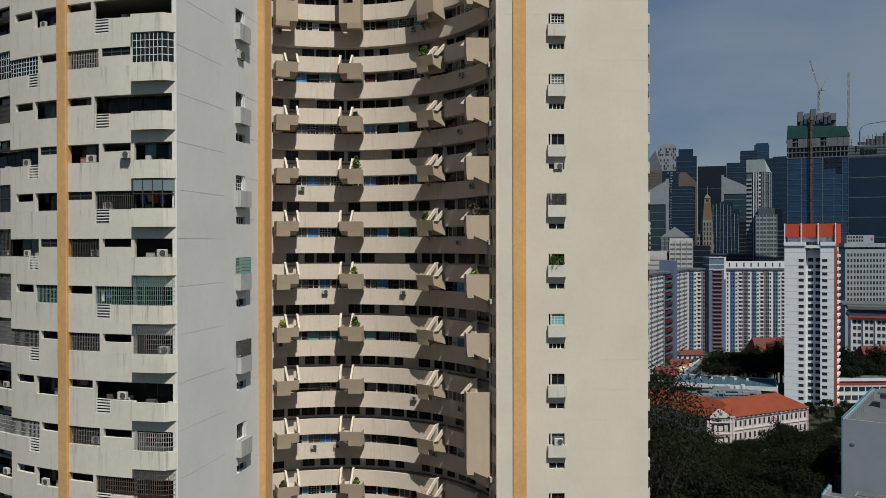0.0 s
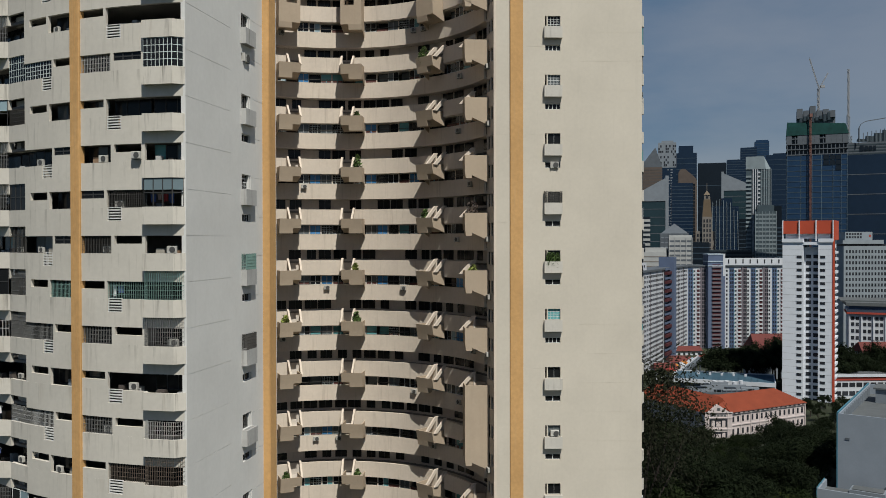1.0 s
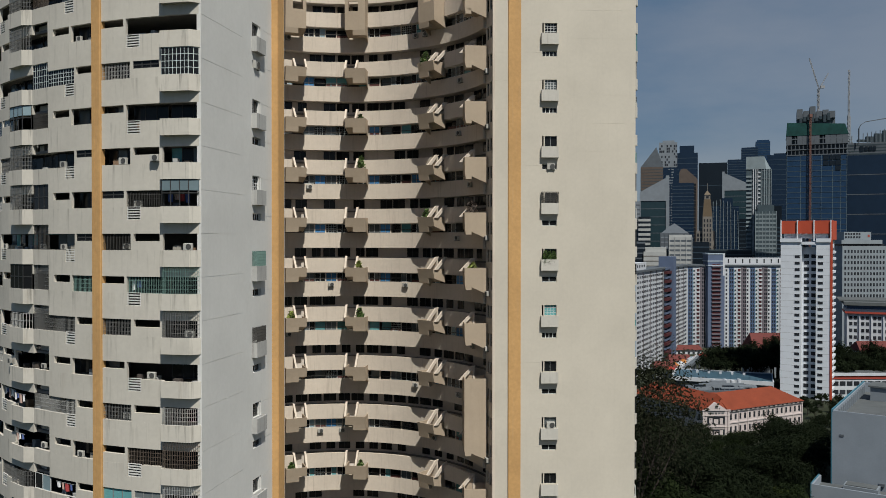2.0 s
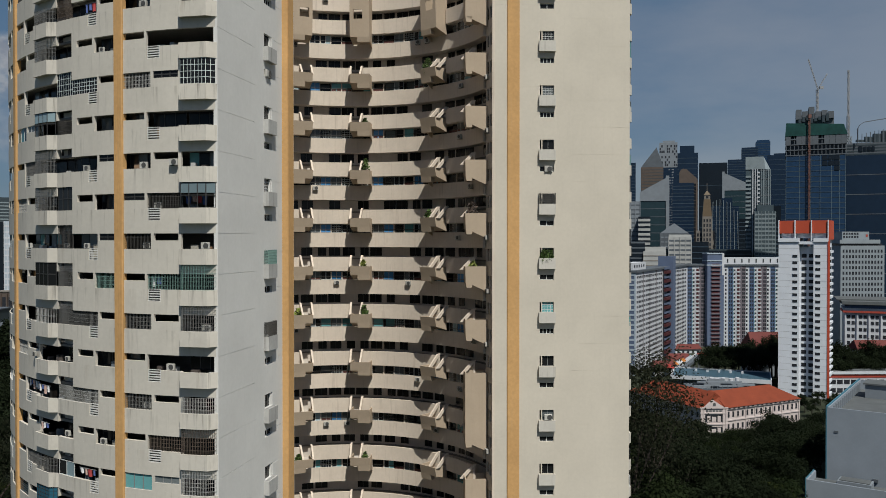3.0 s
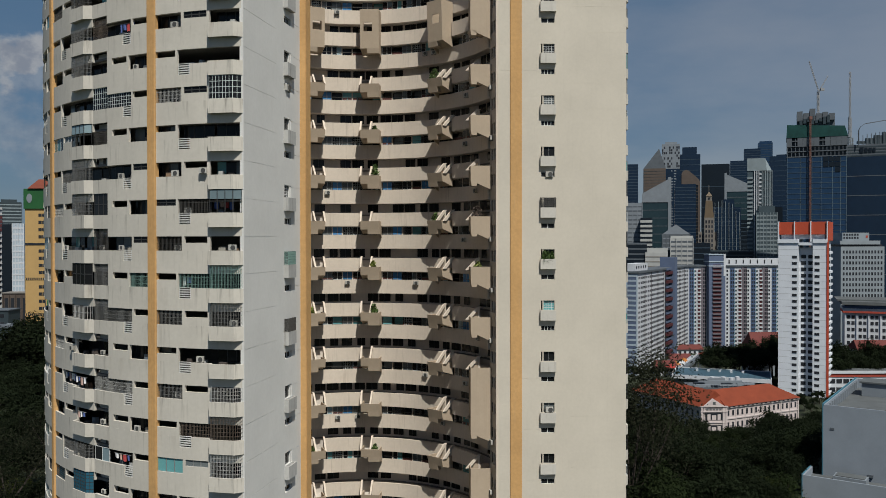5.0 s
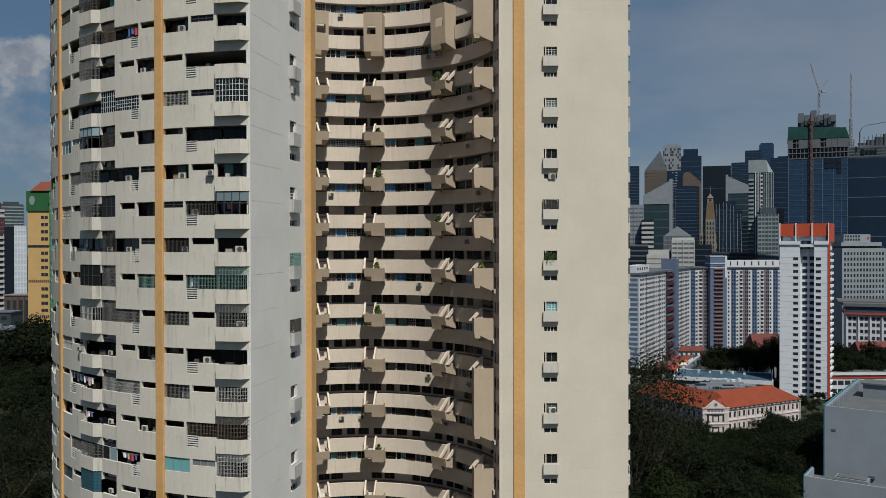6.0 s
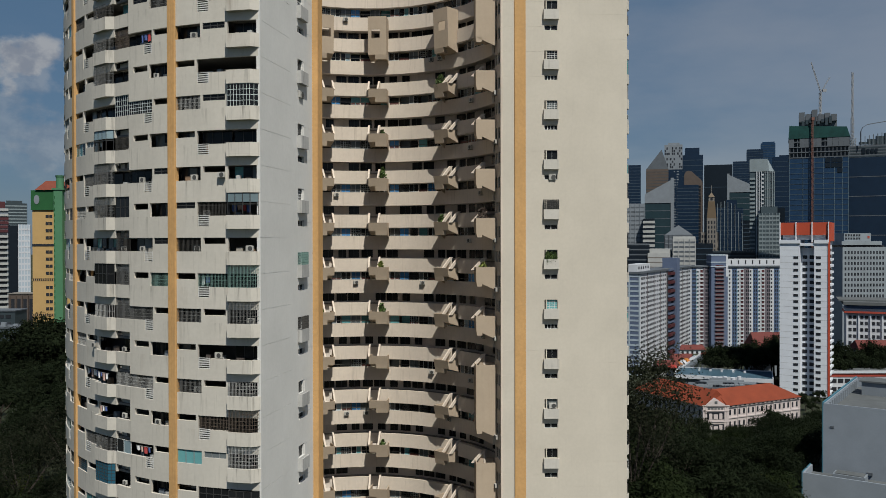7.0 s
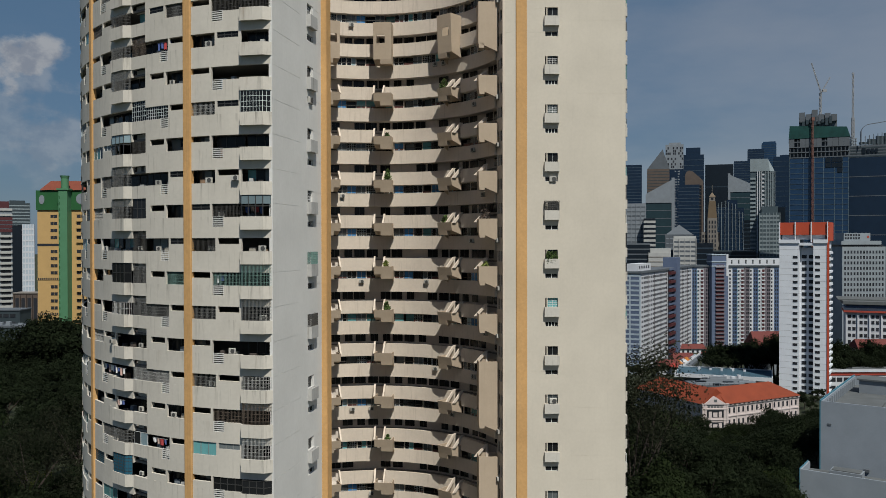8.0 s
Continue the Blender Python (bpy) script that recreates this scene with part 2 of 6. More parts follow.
AC_FOOT = finish(bm, "bracket", GRILLE_GREY)


def aircon(m, size=1.0):
    ob = thing("air_conditioner", (0, 0, 0), "ivory outdoor air-conditioner unit on a wall bracket", "air conditioner", "air conditioners of the tower")
    for nm, me in (("body", AC_BODY), ("fan_grille", AC_FAN), ("bracket", AC_FOOT)):
        shared(nm, me, ob, Matrix())
    ob.matrix_basis = m @ Matrix.Diagonal((size, size, size, 1))
    return ob


CUPBOARD_PAINT = [paint("cupboard_paint", c, 0.6, 0.1, 0.3, bump=0) for c in ((0.418, 0.418, 0.403), (0.228, 0.152, 0.099), (0.167, 0.19, 0.213), (0.342, 0.319, 0.274), (0.091, 0.076, 0.068))]


def cupboard(m, wide, tall, q):
    """A household cupboard standing on the balcony floor."""
    ob = thing("cupboard", (0, 0, 0), "household cupboard standing on a balcony floor", "cupboard", "cupboards on the balconies")
    mat = q.choice(CUPBOARD_PAINT)
    b = bmesh.new()
    box(b, -wide / 2, wide / 2, -0.2, 0.16, 0, tall)
    part("body", b, mat, ob)
    for x0, x1 in ((-wide / 2 + 0.02, -0.01), (0.01, wide / 2 - 0.02)):
        b = bmesh.new()
        box(b, x0, x1, 0.161, 0.18, 0.06, tall - 0.05)
        part("door", b, mat, ob)
    ob.matrix_basis = m
    return ob


def lattice(name, spots, z0, z1, nx, nz, bar, mat, parent, label=""):
    """One welded grid of upright and level bars along two or more spots (plan points)."""
    segs = [(p, q) for p, q in zip(spots, spots[1:])]
    full = sum((q - p).length for p, q in segs)
    cols, bars = [], []  # plan point and outward side of every bar edge; whether a bar starts there
    for p, q in segs:
        d = (q - p).normalized()
        ln = (q - p).length
        k = max(1, round(nx * ln / full))
        for i in range(k + 1):
            x = ln * i / k
            for e in (max(0.0, x - bar / 2), min(ln, x + bar / 2)):
                if cols and i == 0 and e == 0.0:
                    continue
                cols.append((p + d * e, Vector((-d.y, d.x)) * bar / 2))
                bars.append(False)
    for i in range(0, len(cols) - 1):
        bars[i] = (cols[i + 1][0] - cols[i][0]).length <= bar * 1.05
    zs = []
    for j in range(nz + 1):
        z = z0 + (z1 - z0) * j / nz
        zs += [max(z0, z - bar / 2), min(z1, z + bar / 2)]
    nc, nr = len(cols), len(zs)
    vs = [(*(c + o * sgn), z) for sgn in (-1, 1) for c, o in cols for z in zs]

    def at(side, i, j):
        return side * nc * nr + i * nr + j

    def full_cell(i, j):
        return 0 <= i < nc - 1 and 0 <= j < nr - 1 and (bars[i] or j % 2 == 0)

    fs = []
    for i in range(nc - 1):
        for j in range(nr - 1):
            if not full_cell(i, j):
                continue
            fs.append((at(0, i, j), at(0, i + 1, j), at(0, i + 1, j + 1), at(0, i, j + 1)))
            fs.append((at(1, i, j), at(1, i, j + 1), at(1, i + 1, j + 1), at(1, i + 1, j)))
            for di, dj, a, c in ((-1, 0, (0, 0), (0, 1)), (1, 0, (1, 1), (1, 0)), (0, -1, (1, 0), (0, 0)), (0, 1, (0, 1), (1, 1))):
                if not full_cell(i + di, j + dj):
                    fs.append((at(0, i + a[0], j + a[1]), at(0, i + c[0], j + c[1]), at(1, i + c[0], j + c[1]), at(1, i + a[0], j + a[1])))
    me = bpy.data.meshes.new(name)
    me.from_pydata(vs, [], fs)
    me.materials.append(mat)
    ob = hang(new(name, me), parent)
    return tagged(ob, label) if label else ob


def sheet(name, spots, z0, z1, thick, mat, parent):
    b = bmesh.new()
    for p, q in zip(spots, spots[1:]):
        d = (q - p).normalized()
        m = pose(p.x, p.y, 0, 0, 0, math.degrees(math.atan2(d.y, d.x)))
        box(b, 0, (q - p).length, -thick / 2, thick / 2, z0, z1, m)
    return part(name, b, mat, parent)


def fill_opening(kind, spots, z0, z1, parent, back):
    """What the owners put into an opening. spots: plan points along it; back: the same line half a metre inside."""
    w = sum((q - p).length for p, q in zip(spots, spots[1:]))
    if kind == "grid":
        f = lattice("window", spots, z0, z1, round(w / 0.27), 4, 0.034, FRAME_PALE, parent, "pale green framed window grid")
        sheet("pane", spots, z0, z1, 0.02, GLASS, f)
    elif kind == "dark_win":
        f = lattice("window", spots, z0, z1, round(w / 0.75), 2, 0.07, FRAME_DARK, parent, "black-framed windows")
        sheet("pane", spots, z0, z1, 0.02, GLASS, f)
    elif kind == "blue_bars":
        f = lattice("window", spots, z0, z1, round(w / 0.28), 6, 0.04, FRAME_DARK, parent, "dark blue glazed bay behind bars")
        sheet("pane", spots, z0, z1, 0.02, GLASS_DEEP, f)
    elif kind == "loft":
        f = lattice("window", spots, z0, z1, round(w / 0.62), 2, 0.06, FRAME_DARK, parent, "tall black-framed bay window with pale upper lights")
        sheet("pane", spots, z1 - 0.72, z1, 0.02, GLASS_SKY, f)
    elif kind == "blue_mesh":
        lattice("grille", spots, z0, z1, round(w / 0.16), 6, 0.026, GRILLE_DARK, parent, "dark iron grille")
        sheet("pane", back, z1 - 0.7, z1, 0.02, GLASS_TEAL, parent)
    elif kind == "white_win":
        k = max(2, round(w / 0.8))
        f = lattice("window", spots, z0, z1, k, 1, 0.06, FRAME_WHITE, parent, "white-framed sliding windows")
        q = random.Random(round(z0 * 37 + spots[0].x * 19))
        mid = spots[0].lerp(spots[-1], q.randrange(1, k) / k)
        a, c = q.choice(((GLASS, GLASS_PALE), (GLASS_PALE, GLASS), (GLASS, GLASS), (GLASS_TEAL, GLASS), (GLASS_SKY, GLASS)))
        sheet("pane", [spots[0], mid], z0, z1, 0.02, a, f)
        sheet("pane", [mid, spots[-1]], z0, z1, 0.02, c, f)
    elif kind == "grey_win":
        f = lattice("window", spots, z0, z1, round(w / 0.6), 1, 0.07, FRAME_GREY, parent, "aluminium-framed sliding windows")
        sheet("pane", spots, z0, z1, 0.02, GLASS_PALE, f)
    elif kind == "teal":
        f = lattice("window", spots, z0, z1, round(w / 0.9), 1, 0.07, FRAME_GREY, parent, "teal glazed window")
        sheet("pane", spots, z0, z1, 0.02, GLASS_TEAL, f)
    elif kind == "blue":
        f = lattice("window", spots, z0, z1, round(w / 0.7), 1, 0.07, FRAME_GREY, parent, "blue glazed window")
        sheet("pane", spots, z0, z1, 0.02, GLASS_BLUE, f)
    elif kind.startswith("mesh"):
        mt = {"mesh_grey": GRILLE_GREY, "mesh_dark": GRILLE_DARK, "mesh_green": GRILLE_GREEN, "mesh_rust": GRILLE_RUST, "mesh_white": GRILLE_WHITE}[kind]
        lattice("grille", spots, z0, z1, round(w / 0.125), max(3, round((z1 - z0) / 0.3)), 0.022, mt, parent, "iron security grille")
        if kind != "mesh_dark":
            sheet("pane", back, z0, z1, 0.02, GLASS, parent)
    elif kind == "bars":
        lattice("grille", spots, z0, z1, round(w / 0.22), 2, 0.04, GRILLE_WHITE, parent, "white window bars")
    elif kind == "slide":
        f = lattice("window", back, z0, z1, round(w / 0.9), 1, 0.06, FRAME_DARK, parent)
        q = random.Random(round(z0 * 31 + spots[0].x * 17))
        p0, p1 = back[0], back[-1]
        k = max(1, round(w / 0.9))
        for i in range(k):
            roll = q.random()
            sheet("pane", [p0.lerp(p1, i / k), p0.lerp(p1, (i + 1) / k)], z0, z1, 0.02, GLASS_PALE if roll < 0.25 else GLASS_TEAL if roll < 0.3 else GLASS, f)


def half_bay(n, a0, a1, canted, spec, shift=0):
    """One storey of half a bay, from the column at a0 to the bay's end at a1. spec: kinds of fill (column side, slit, end) and extras."""
    zt = ztop(n)
    zo, zb = zt - OPEN, ztop(n - 1)
    slit = zt - 0.5
    typ_a = (n + shift) % 2 == 0
    e = 0.64 if canted else 0.70

    def at(u):
        return a0 + (a1 - a0) * u

    def pt(u, r=R0):
        return on(HUB, r, at(u))

    t = 0.22
    b = bmesh.new()
    low = zb if canted else zb + 0.0
    if typ_a:
        arc(b, HUB, R0 - t, R0, at(0), at(0.27), zb, zo)
        arc(b, HUB, R0 - t, R0, at(0.27), at(0.42), zb, zo - 0.85)
        arc(b, HUB, R0 - t, R0, at(0.42), at(e), zb, zo)
    else:
        arc(b, HUB, R0 - t, R0, at(0), at(e), zb, zo)
    if canted:
        arc(b, HUB, R0 - t, R0, at(e), at(1.0), zb, zo - 1.05)
    else:
        arc(b, HUB, R0 - t, R0, at(e), at(1.0), zb + 0.66, zo)
        arc(b, HUB, R0 - 0.75, R0 - 0.55, at(e), at(1.0), zb, zb + 0.66)
    part("spandrel", b, SPANDREL, tower)
    b = bmesh.new()
    if typ_a:
        arc(b, HUB, R0 - t, R0 - 0.003, at(0), at(0.245), zo, slit)
        arc(b, HUB, R0 - t, R0 - 0.003, at(0.245), at(0.27), zo, zt)
    else:
        arc(b, HUB, R0 - t, R0 - 0.003, at(0.315), at(0.345), zo, zt)
        arc(b, HUB, R0 - t, R0 - 0.003, at(0.345), at(0.61), zo, slit)
        arc(b, HUB, R0 - t, R0 - 0.003, at(0.61), at(e), zo, zt)
    part("infill_wall", b, SPANDREL, tower)
    if typ_a:  # louvre below the opening
        lattice("louvre", [pt(0.275, R0 - 0.07), pt(0.415, R0 - 0.07)], zo - 0.84, zo + 0.04, 1, 5, 0.078, WHITE, tower, "white slatted louvre")
    if canted:
        w = 0.45
        ring = [pt(e), pt(e + 0.012, R0 + w), pt(0.92, R0 + w), pt(1.0)]
        inner = [pt(e + 0.02), pt(e + 0.032, R0 + w - 0.14), pt(0.905, R0 + w - 0.14), pt(0.975)]
        b = bmesh.new()
        for i in range(3):
            pl = [ring[i], ring[i + 1], inner[i + 1], inner[i]]
            solid(b, [(*v, zo - 1.08) for v in pl], [(*v, zo + 0.02) for v in pl])
        back_ring = [pt(e + 0.02, R0 - 0.1), pt(e + 0.02, R0 + w - 0.03), pt(0.918, R0 + w - 0.03), pt(0.98, R0 - 0.1)]
        solid(b, [(*v, zo - 1.05) for v in back_ring], [(*v, zo - 0.9) for v in back_ring])
        part("bay_parapet", b, STAINED, tower)
    # fills
    inset = 0.09
    if typ_a:
        fill_opening(spec[1], [pt(0.0, R0 - inset), pt(0.245, R0 - inset)], slit, zt, tower, [pt(0.0, R0 - 0.6), pt(0.245, R0 - 0.6)])
        fill_opening(spec[0], [pt(0.275, R0 - inset), pt(0.45, R0 - inset), pt(e, R0 - inset)], zo, zt, tower, [pt(0.275, R0 - 0.8), pt(e, R0 - 0.8)])
    else:
        fill_opening(spec[0], [pt(0.0, R0 - inset), pt(0.315, R0 - inset)], zo, zt, tower, [pt(0.0, R0 - 0.7), pt(0.315, R0 - 0.7)])
        fill_opening(spec[1], [pt(0.345, R0 - inset), pt(0.61, R0 - inset)], slit, zt, tower, [pt(0.345, R0 - 0.6), pt(0.61, R0 - 0.6)])
    if canted:
        bay = [pt(e + 0.015), pt(e + 0.022, R0 + 0.37), pt(0.912, R0 + 0.37), pt(0.985)]
        fill_opening(spec[2], bay, zo + 0.02, zt + (0.67 if "full" in spec else 0.0), tower, [pt(e + 0.02, R0 - 0.9), pt(0.98, R0 - 0.9)])
    else:
        fill_opening(spec[2], [pt(e, R0 - inset), pt(1.0, R0 - inset)], zo, zt + (0.66 if "full" in spec else 0), tower, [pt(e, R0 - 0.9), pt(1.0, R0 - 0.9)])
    if 15 <= n <= 29 and spec[0] in ("open", "slide", "mesh_white", "dark_win"):
        q = random.Random(n * 13 + round(a1))
        u = (0.3 if typ_a else 0.03) + 0.05 * q.random()
        while u < (e if typ_a else 0.3) - 0.1:
            cupboard(stand(HUB, R0 - 0.55 - 0.25 * q.random(), at(u + 0.05), zb + 0.2), q.uniform(0.35, 0.7), zo - zb - 0.2 + q.uniform(-0.05, 0.45), q)
            u += q.uniform(0.09, 0.22)
    if 15 <= n <= 29 and spec[2] in ("open", "slide", "mesh_dark", "loft"):
        q = random.Random(n * 17 + round(a1))
        u = e + 0.07 + 0.04 * q.random()
        while u < 0.92:
            cupboard(stand(HUB, R0 - 0.5 - 0.25 * q.random(), at(u), zb + 0.2), q.uniform(0.3, 0.6), zo - zb - 0.2 + q.uniform(-0.1, 0.4), q)
            u += q.uniform(0.08, 0.2)
    size = 0.72 if a1 > -110 else 0.56 + 0.18 * ((n * 7) % 4) / 4
    if "ac0" in spec:
        aircon(stand(HUB, R0 - (0.5 if spec[0].startswith("mesh") else 0.18), at(0.22 if not typ_a else 0.35), zo + 0.03), size)
    if "ac1" in spec:
        aircon(stand(HUB, R0 + (0.1 if spec[2].startswith("mesh") else 0.28) if canted else R0 - 0.4, at(0.9), zo + 0.03), size)
    if "acm" in spec:
        aircon(stand(HUB, R0 - 0.3, at(0.5 if typ_a else 0.1), zo + 0.03), size)
    if "acw" in spec:
        aircon(stand(HUB, R0 + 0.22, at(0.58), zo + 0.15), size)


def laundry(c, r, a0, a1, z, seed):
    """Washing on a pole."""
    q = random.Random(seed)
    ob = thing("laundry_pole", (*on(c, r, a0), z), "pole of drying laundry outside a window", "laundry", "laundry of the tower")
    p0, p1 = on(c, r, a0), on(c, r, a1)
    d = p1 - p0
    m = pose(p0.x, p0.y, 0, 0, 0, math.degrees(math.atan2(d.y, d.x)))
    b = bmesh.new()
    box(b, 0, d.length, -0.015, 0.015, z - 0.015, z + 0.015, m)
    part("pole", b, GRILLE_WHITE, ob)
    x = 0.05
    while x < d.length - 0.3:
        w, h = q.uniform(0.22, 0.5), q.uniform(0.35, 0.75)
        b = bmesh.new()
        n = 5
        top = [b.verts.new(m @ Vector((x + w * i / n, 0.02 * math.sin(i * 2.1), z))) for i in range(n + 1)]
        low = [b.verts.new(m @ Vector((x + w * (0.08 + 0.84 * i / n), 0.05 * math.sin(i * 1.7 + q.random()), z - h * q.uniform(0.92, 1)))) for i in range(n + 1)]
        for i in range(n):
            b.faces.new((top[i], top[i + 1], low[i + 1], low[i]))
        part("garment", b, q.choice(CLOTH), ob)
        x += w + q.uniform(0.02, 0.12)


KINDS = ["open", "open", "slide", "slide", "mesh_grey", "mesh_dark", "white_win", "dark_win", "mesh_white", "grid", "teal"]
# corner half-bay, storey by storey, as the owners left it
CORNER = {
    30: ("mesh_dark", "open", "mesh_dark"), 29: ("slide", "dark_win", "slide", "ac0"), 28: ("open", "open", "open"),
    27: ("mesh_white", "dark_win", "grid", "full"), 26: ("slide", "slide", "slide"), 25: ("slide", "open", "slide", "ac0", "acw"),
    24: ("mesh_dark", "dark_win", "loft", "full", "ac0"), 23: ("mesh_dark", "open", "open", "full", "ac0", "ac1"),
    22: ("mesh_green", "open", "mesh_green", "full"), 21: ("mesh_grey", "open", "mesh_grey", "full", "ac1"),
    20: ("open", "slide", "slide", "acm"), 19: ("mesh_grey", "open", "mesh_white", "ac0"), 18: ("mesh_rust", "open", "mesh_rust", "full"),
    17: ("teal", "grey_win", "mesh_white", "full"), 16: ("dark_win", "slide", "dark_win"),
}
NEAR = {
    29: ("slide", "open", "mesh_rust", "full"), 28: ("slide", "open", "slide", "ac0"), 27: ("grid", "open", "grid", "full"), 26: ("slide", "open", "mesh_dark"),
    25: ("slide", "dark_win", "slide", "acm"), 24: ("slide", "open", "dark_win", "full"), 23: ("slide", "dark_win", "blue_mesh", "full", "acm", "ac1"), 22: ("mesh_green", "open", "mesh_grey", "full"),
    21: ("mesh_grey", "open", "mesh_grey", "full"), 20: ("slide", "open", "slide", "full", "ac1"), 19: ("mesh_white", "open", "mesh_white"),
    18: ("slide", "open", "slide", "ac1", "ac0"), 17: ("open", "open", "white_win"), 16: ("slide", "slide", "slide", "ac1"), 15: ("mesh_dark", "open", "slide"),
}
FAR = {
    29: ("slide", "open", "mesh_grey"), 28: ("slide", "open", "mesh_grey", "full"), 27: ("slide", "open", "slide"), 26: ("white_win", "white_win", "loft", "full"),
    25: ("mesh_grey", "open", "mesh_grey", "full"), 24: ("mesh_white", "slide", "mesh_grey", "full"), 23: ("slide", "open", "slide", "ac0"), 22: ("slide", "open", "dark_win", "full"),
    21: ("open", "open", "bars"), 20: ("bars", "slide", "open", "acw"), 19: ("open", "open", "open"), 18: ("open", "open", "open", "full"), 17: ("mesh_grey", "open", "mesh_grey"),
    16: ("blue_bars", "slide", "blue_bars", "full"), 15: ("teal", "open", "slide"),
}
rng = random.Random(5)


def made_up(k):
    s = [rng.choice(KINDS), rng.choice(["open", "slide", "dark_win"]), rng.choice(KINDS)]
    if rng.random() < 0.4:
        s.append("full")
    if rng.random() < 0.5:
        s.append(rng.choice(["ac0", "ac1"]))
    return tuple(s)


HALF_COL = 0.72
for n, a0, a1, out_ in ((19, -138.0, -133.5, -0.25), (19, -132.5, -129.0, 0.1), (18, -131.5, -129.0, 0.2), (17, -122.5, -119.0, -0.1), (16, -110.5, -108.8, -0.2), (24, -104.5, -101.0, -0.3), (26, -131.4, -130.2, 0.1), (29, -121.0, -118.0, -0.15), (22, -109.6, -107.6, -0.3)):
    laundry(HUB, R0 + out_, a0, a1, ztop(n) - 0.25, n * 7)
for n in range(1, TOP_FLOOR + 1):
    half_bay(n, -114.4 + HALF_COL, -99.75, True, CORNER.get(n) or made_up(n))
    half_bay(n, -114.4 - HALF_COL, -127.3, False, NEAR.get(n) or made_up(n), 1)
    half_bay(n, -142.6 + HALF_COL, -127.3, True, FAR.get(n) or made_up(n), 1)
    half_bay(n, -142.6 - HALF_COL, -156.0, False, made_up(n), 1)
    half_bay(n, 12.0 - HALF_COL, -2.6, True, made_up(n))

# the rest of the outer wall, turned away: bands, columns and ribbon windows
REST0, REST1 = 12.0 + HALF_COL, 204.0
for n in range(1, TOP_FLOOR + 1):
    b = bmesh.new()
    arc(b, HUB, R0 - 0.22, R0, REST0, REST1, ztop(n - 1), ztop(n) - OPEN, 4)
    part("spandrel", b, STAINED, tower)
    b = bmesh.new()
    arc(b, HUB, R0 - 0.5, R0 - 0.47, REST0, REST1, ztop(n) - OPEN, ztop(n), 4)
    part("ribbon_window", b, GLASS, tower)

for a in [-114.4, -142.6, 12.0] + [12.0 + 28.2 * i for i in range(1, 7)]:
    b = bmesh.new()
    w0 = HALF_COL
    k = [on(HUB, R0 - 0.3, a - w0), on(HUB, R0 + 0.12, a - w0), on(HUB, R0 + 0.15, a - w0 + 0.06), on(HUB, R0 + 0.15, a + w0 - 0.06), on(HUB, R0 + 0.12, a + w0), on(HUB, R0 - 0.3, a + w0)]
    solid(b, [(*v, 0) for v in k], [(*v, ROOF + 0.3) for v in k])
    post = part("column", b, YELLOW, tower, "ochre painted concrete column")
    for s0, s1 in ((-0.56, -0.2), (-0.16, 0.16), (0.2, 0.56)):
        b = bmesh.new()
        arc(b, HUB, R0 + 0.14, R0 + 0.165, a + s0, a + s1, 0.5, ROOF + 0.2)
        part("rib", b, YELLOW, post)


# floor slabs and room walls inside the ring
def inner_spot(f, r):
    a = 8.4 + (260.6 - 8.4) * f
    rr = r if f < 0.75 else r + (12.9 - 16.9) * (f - 0.75) / 0.25
    return on(YARD, rr, a)


for n in range(0, TOP_FLOOR + 1):
    b = bmesh.new()
    z = ztop(n)
    rows = []
    for i in range(49):
        f = i / 48
        p, q = inner_spot(0.01 + 0.98 * f, 17.6), on(HUB, R0 - 0.24, -1.6 + 261.0 * f)
        rows.append([b.verts.new((v.x, v.y, zz)) for v, zz in ((p, z + 0.02), (q, z + 0.02), (q, z + 0.2), (p, z + 0.2))])
    for u, v in zip(rows, rows[1:]):
        for i in range(4):
            b.faces.new((u[i], u[(i + 1) % 4], v[(i + 1) % 4], v[i]))
    b.faces.new(rows[0])
    b.faces.new(rows[-1][::-1])
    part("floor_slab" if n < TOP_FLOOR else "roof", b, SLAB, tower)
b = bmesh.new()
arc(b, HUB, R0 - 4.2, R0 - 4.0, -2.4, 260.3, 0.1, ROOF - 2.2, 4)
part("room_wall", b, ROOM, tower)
b = bmesh.new()
arc(b, HUB, R0 - 0.25, R0, -2.6, 260.25, ztop(TOP_FLOOR), ROOF, 3)
part("roof_parapet", b, STAINED, tower)

# ---- potted plants ----
PLANT_GREEN = paint("potted_foliage", (0.05, 0.085, 0.02), 0.7, 0.25, bump=0, island=0.4)
PLANT_DRY = paint("dry_foliage", (0.075, 0.055, 0.045), 0.8, 0.25, bump=0, island=0.4)
PLANT_LIME = paint("lime_foliage", (0.16, 0.19, 0.04), 0.7, 0.25, bump=0, island=0.4)
POT = paint("clay_pot", (0.19, 0.091, 0.053), 0.8, 0.1, bump=0)


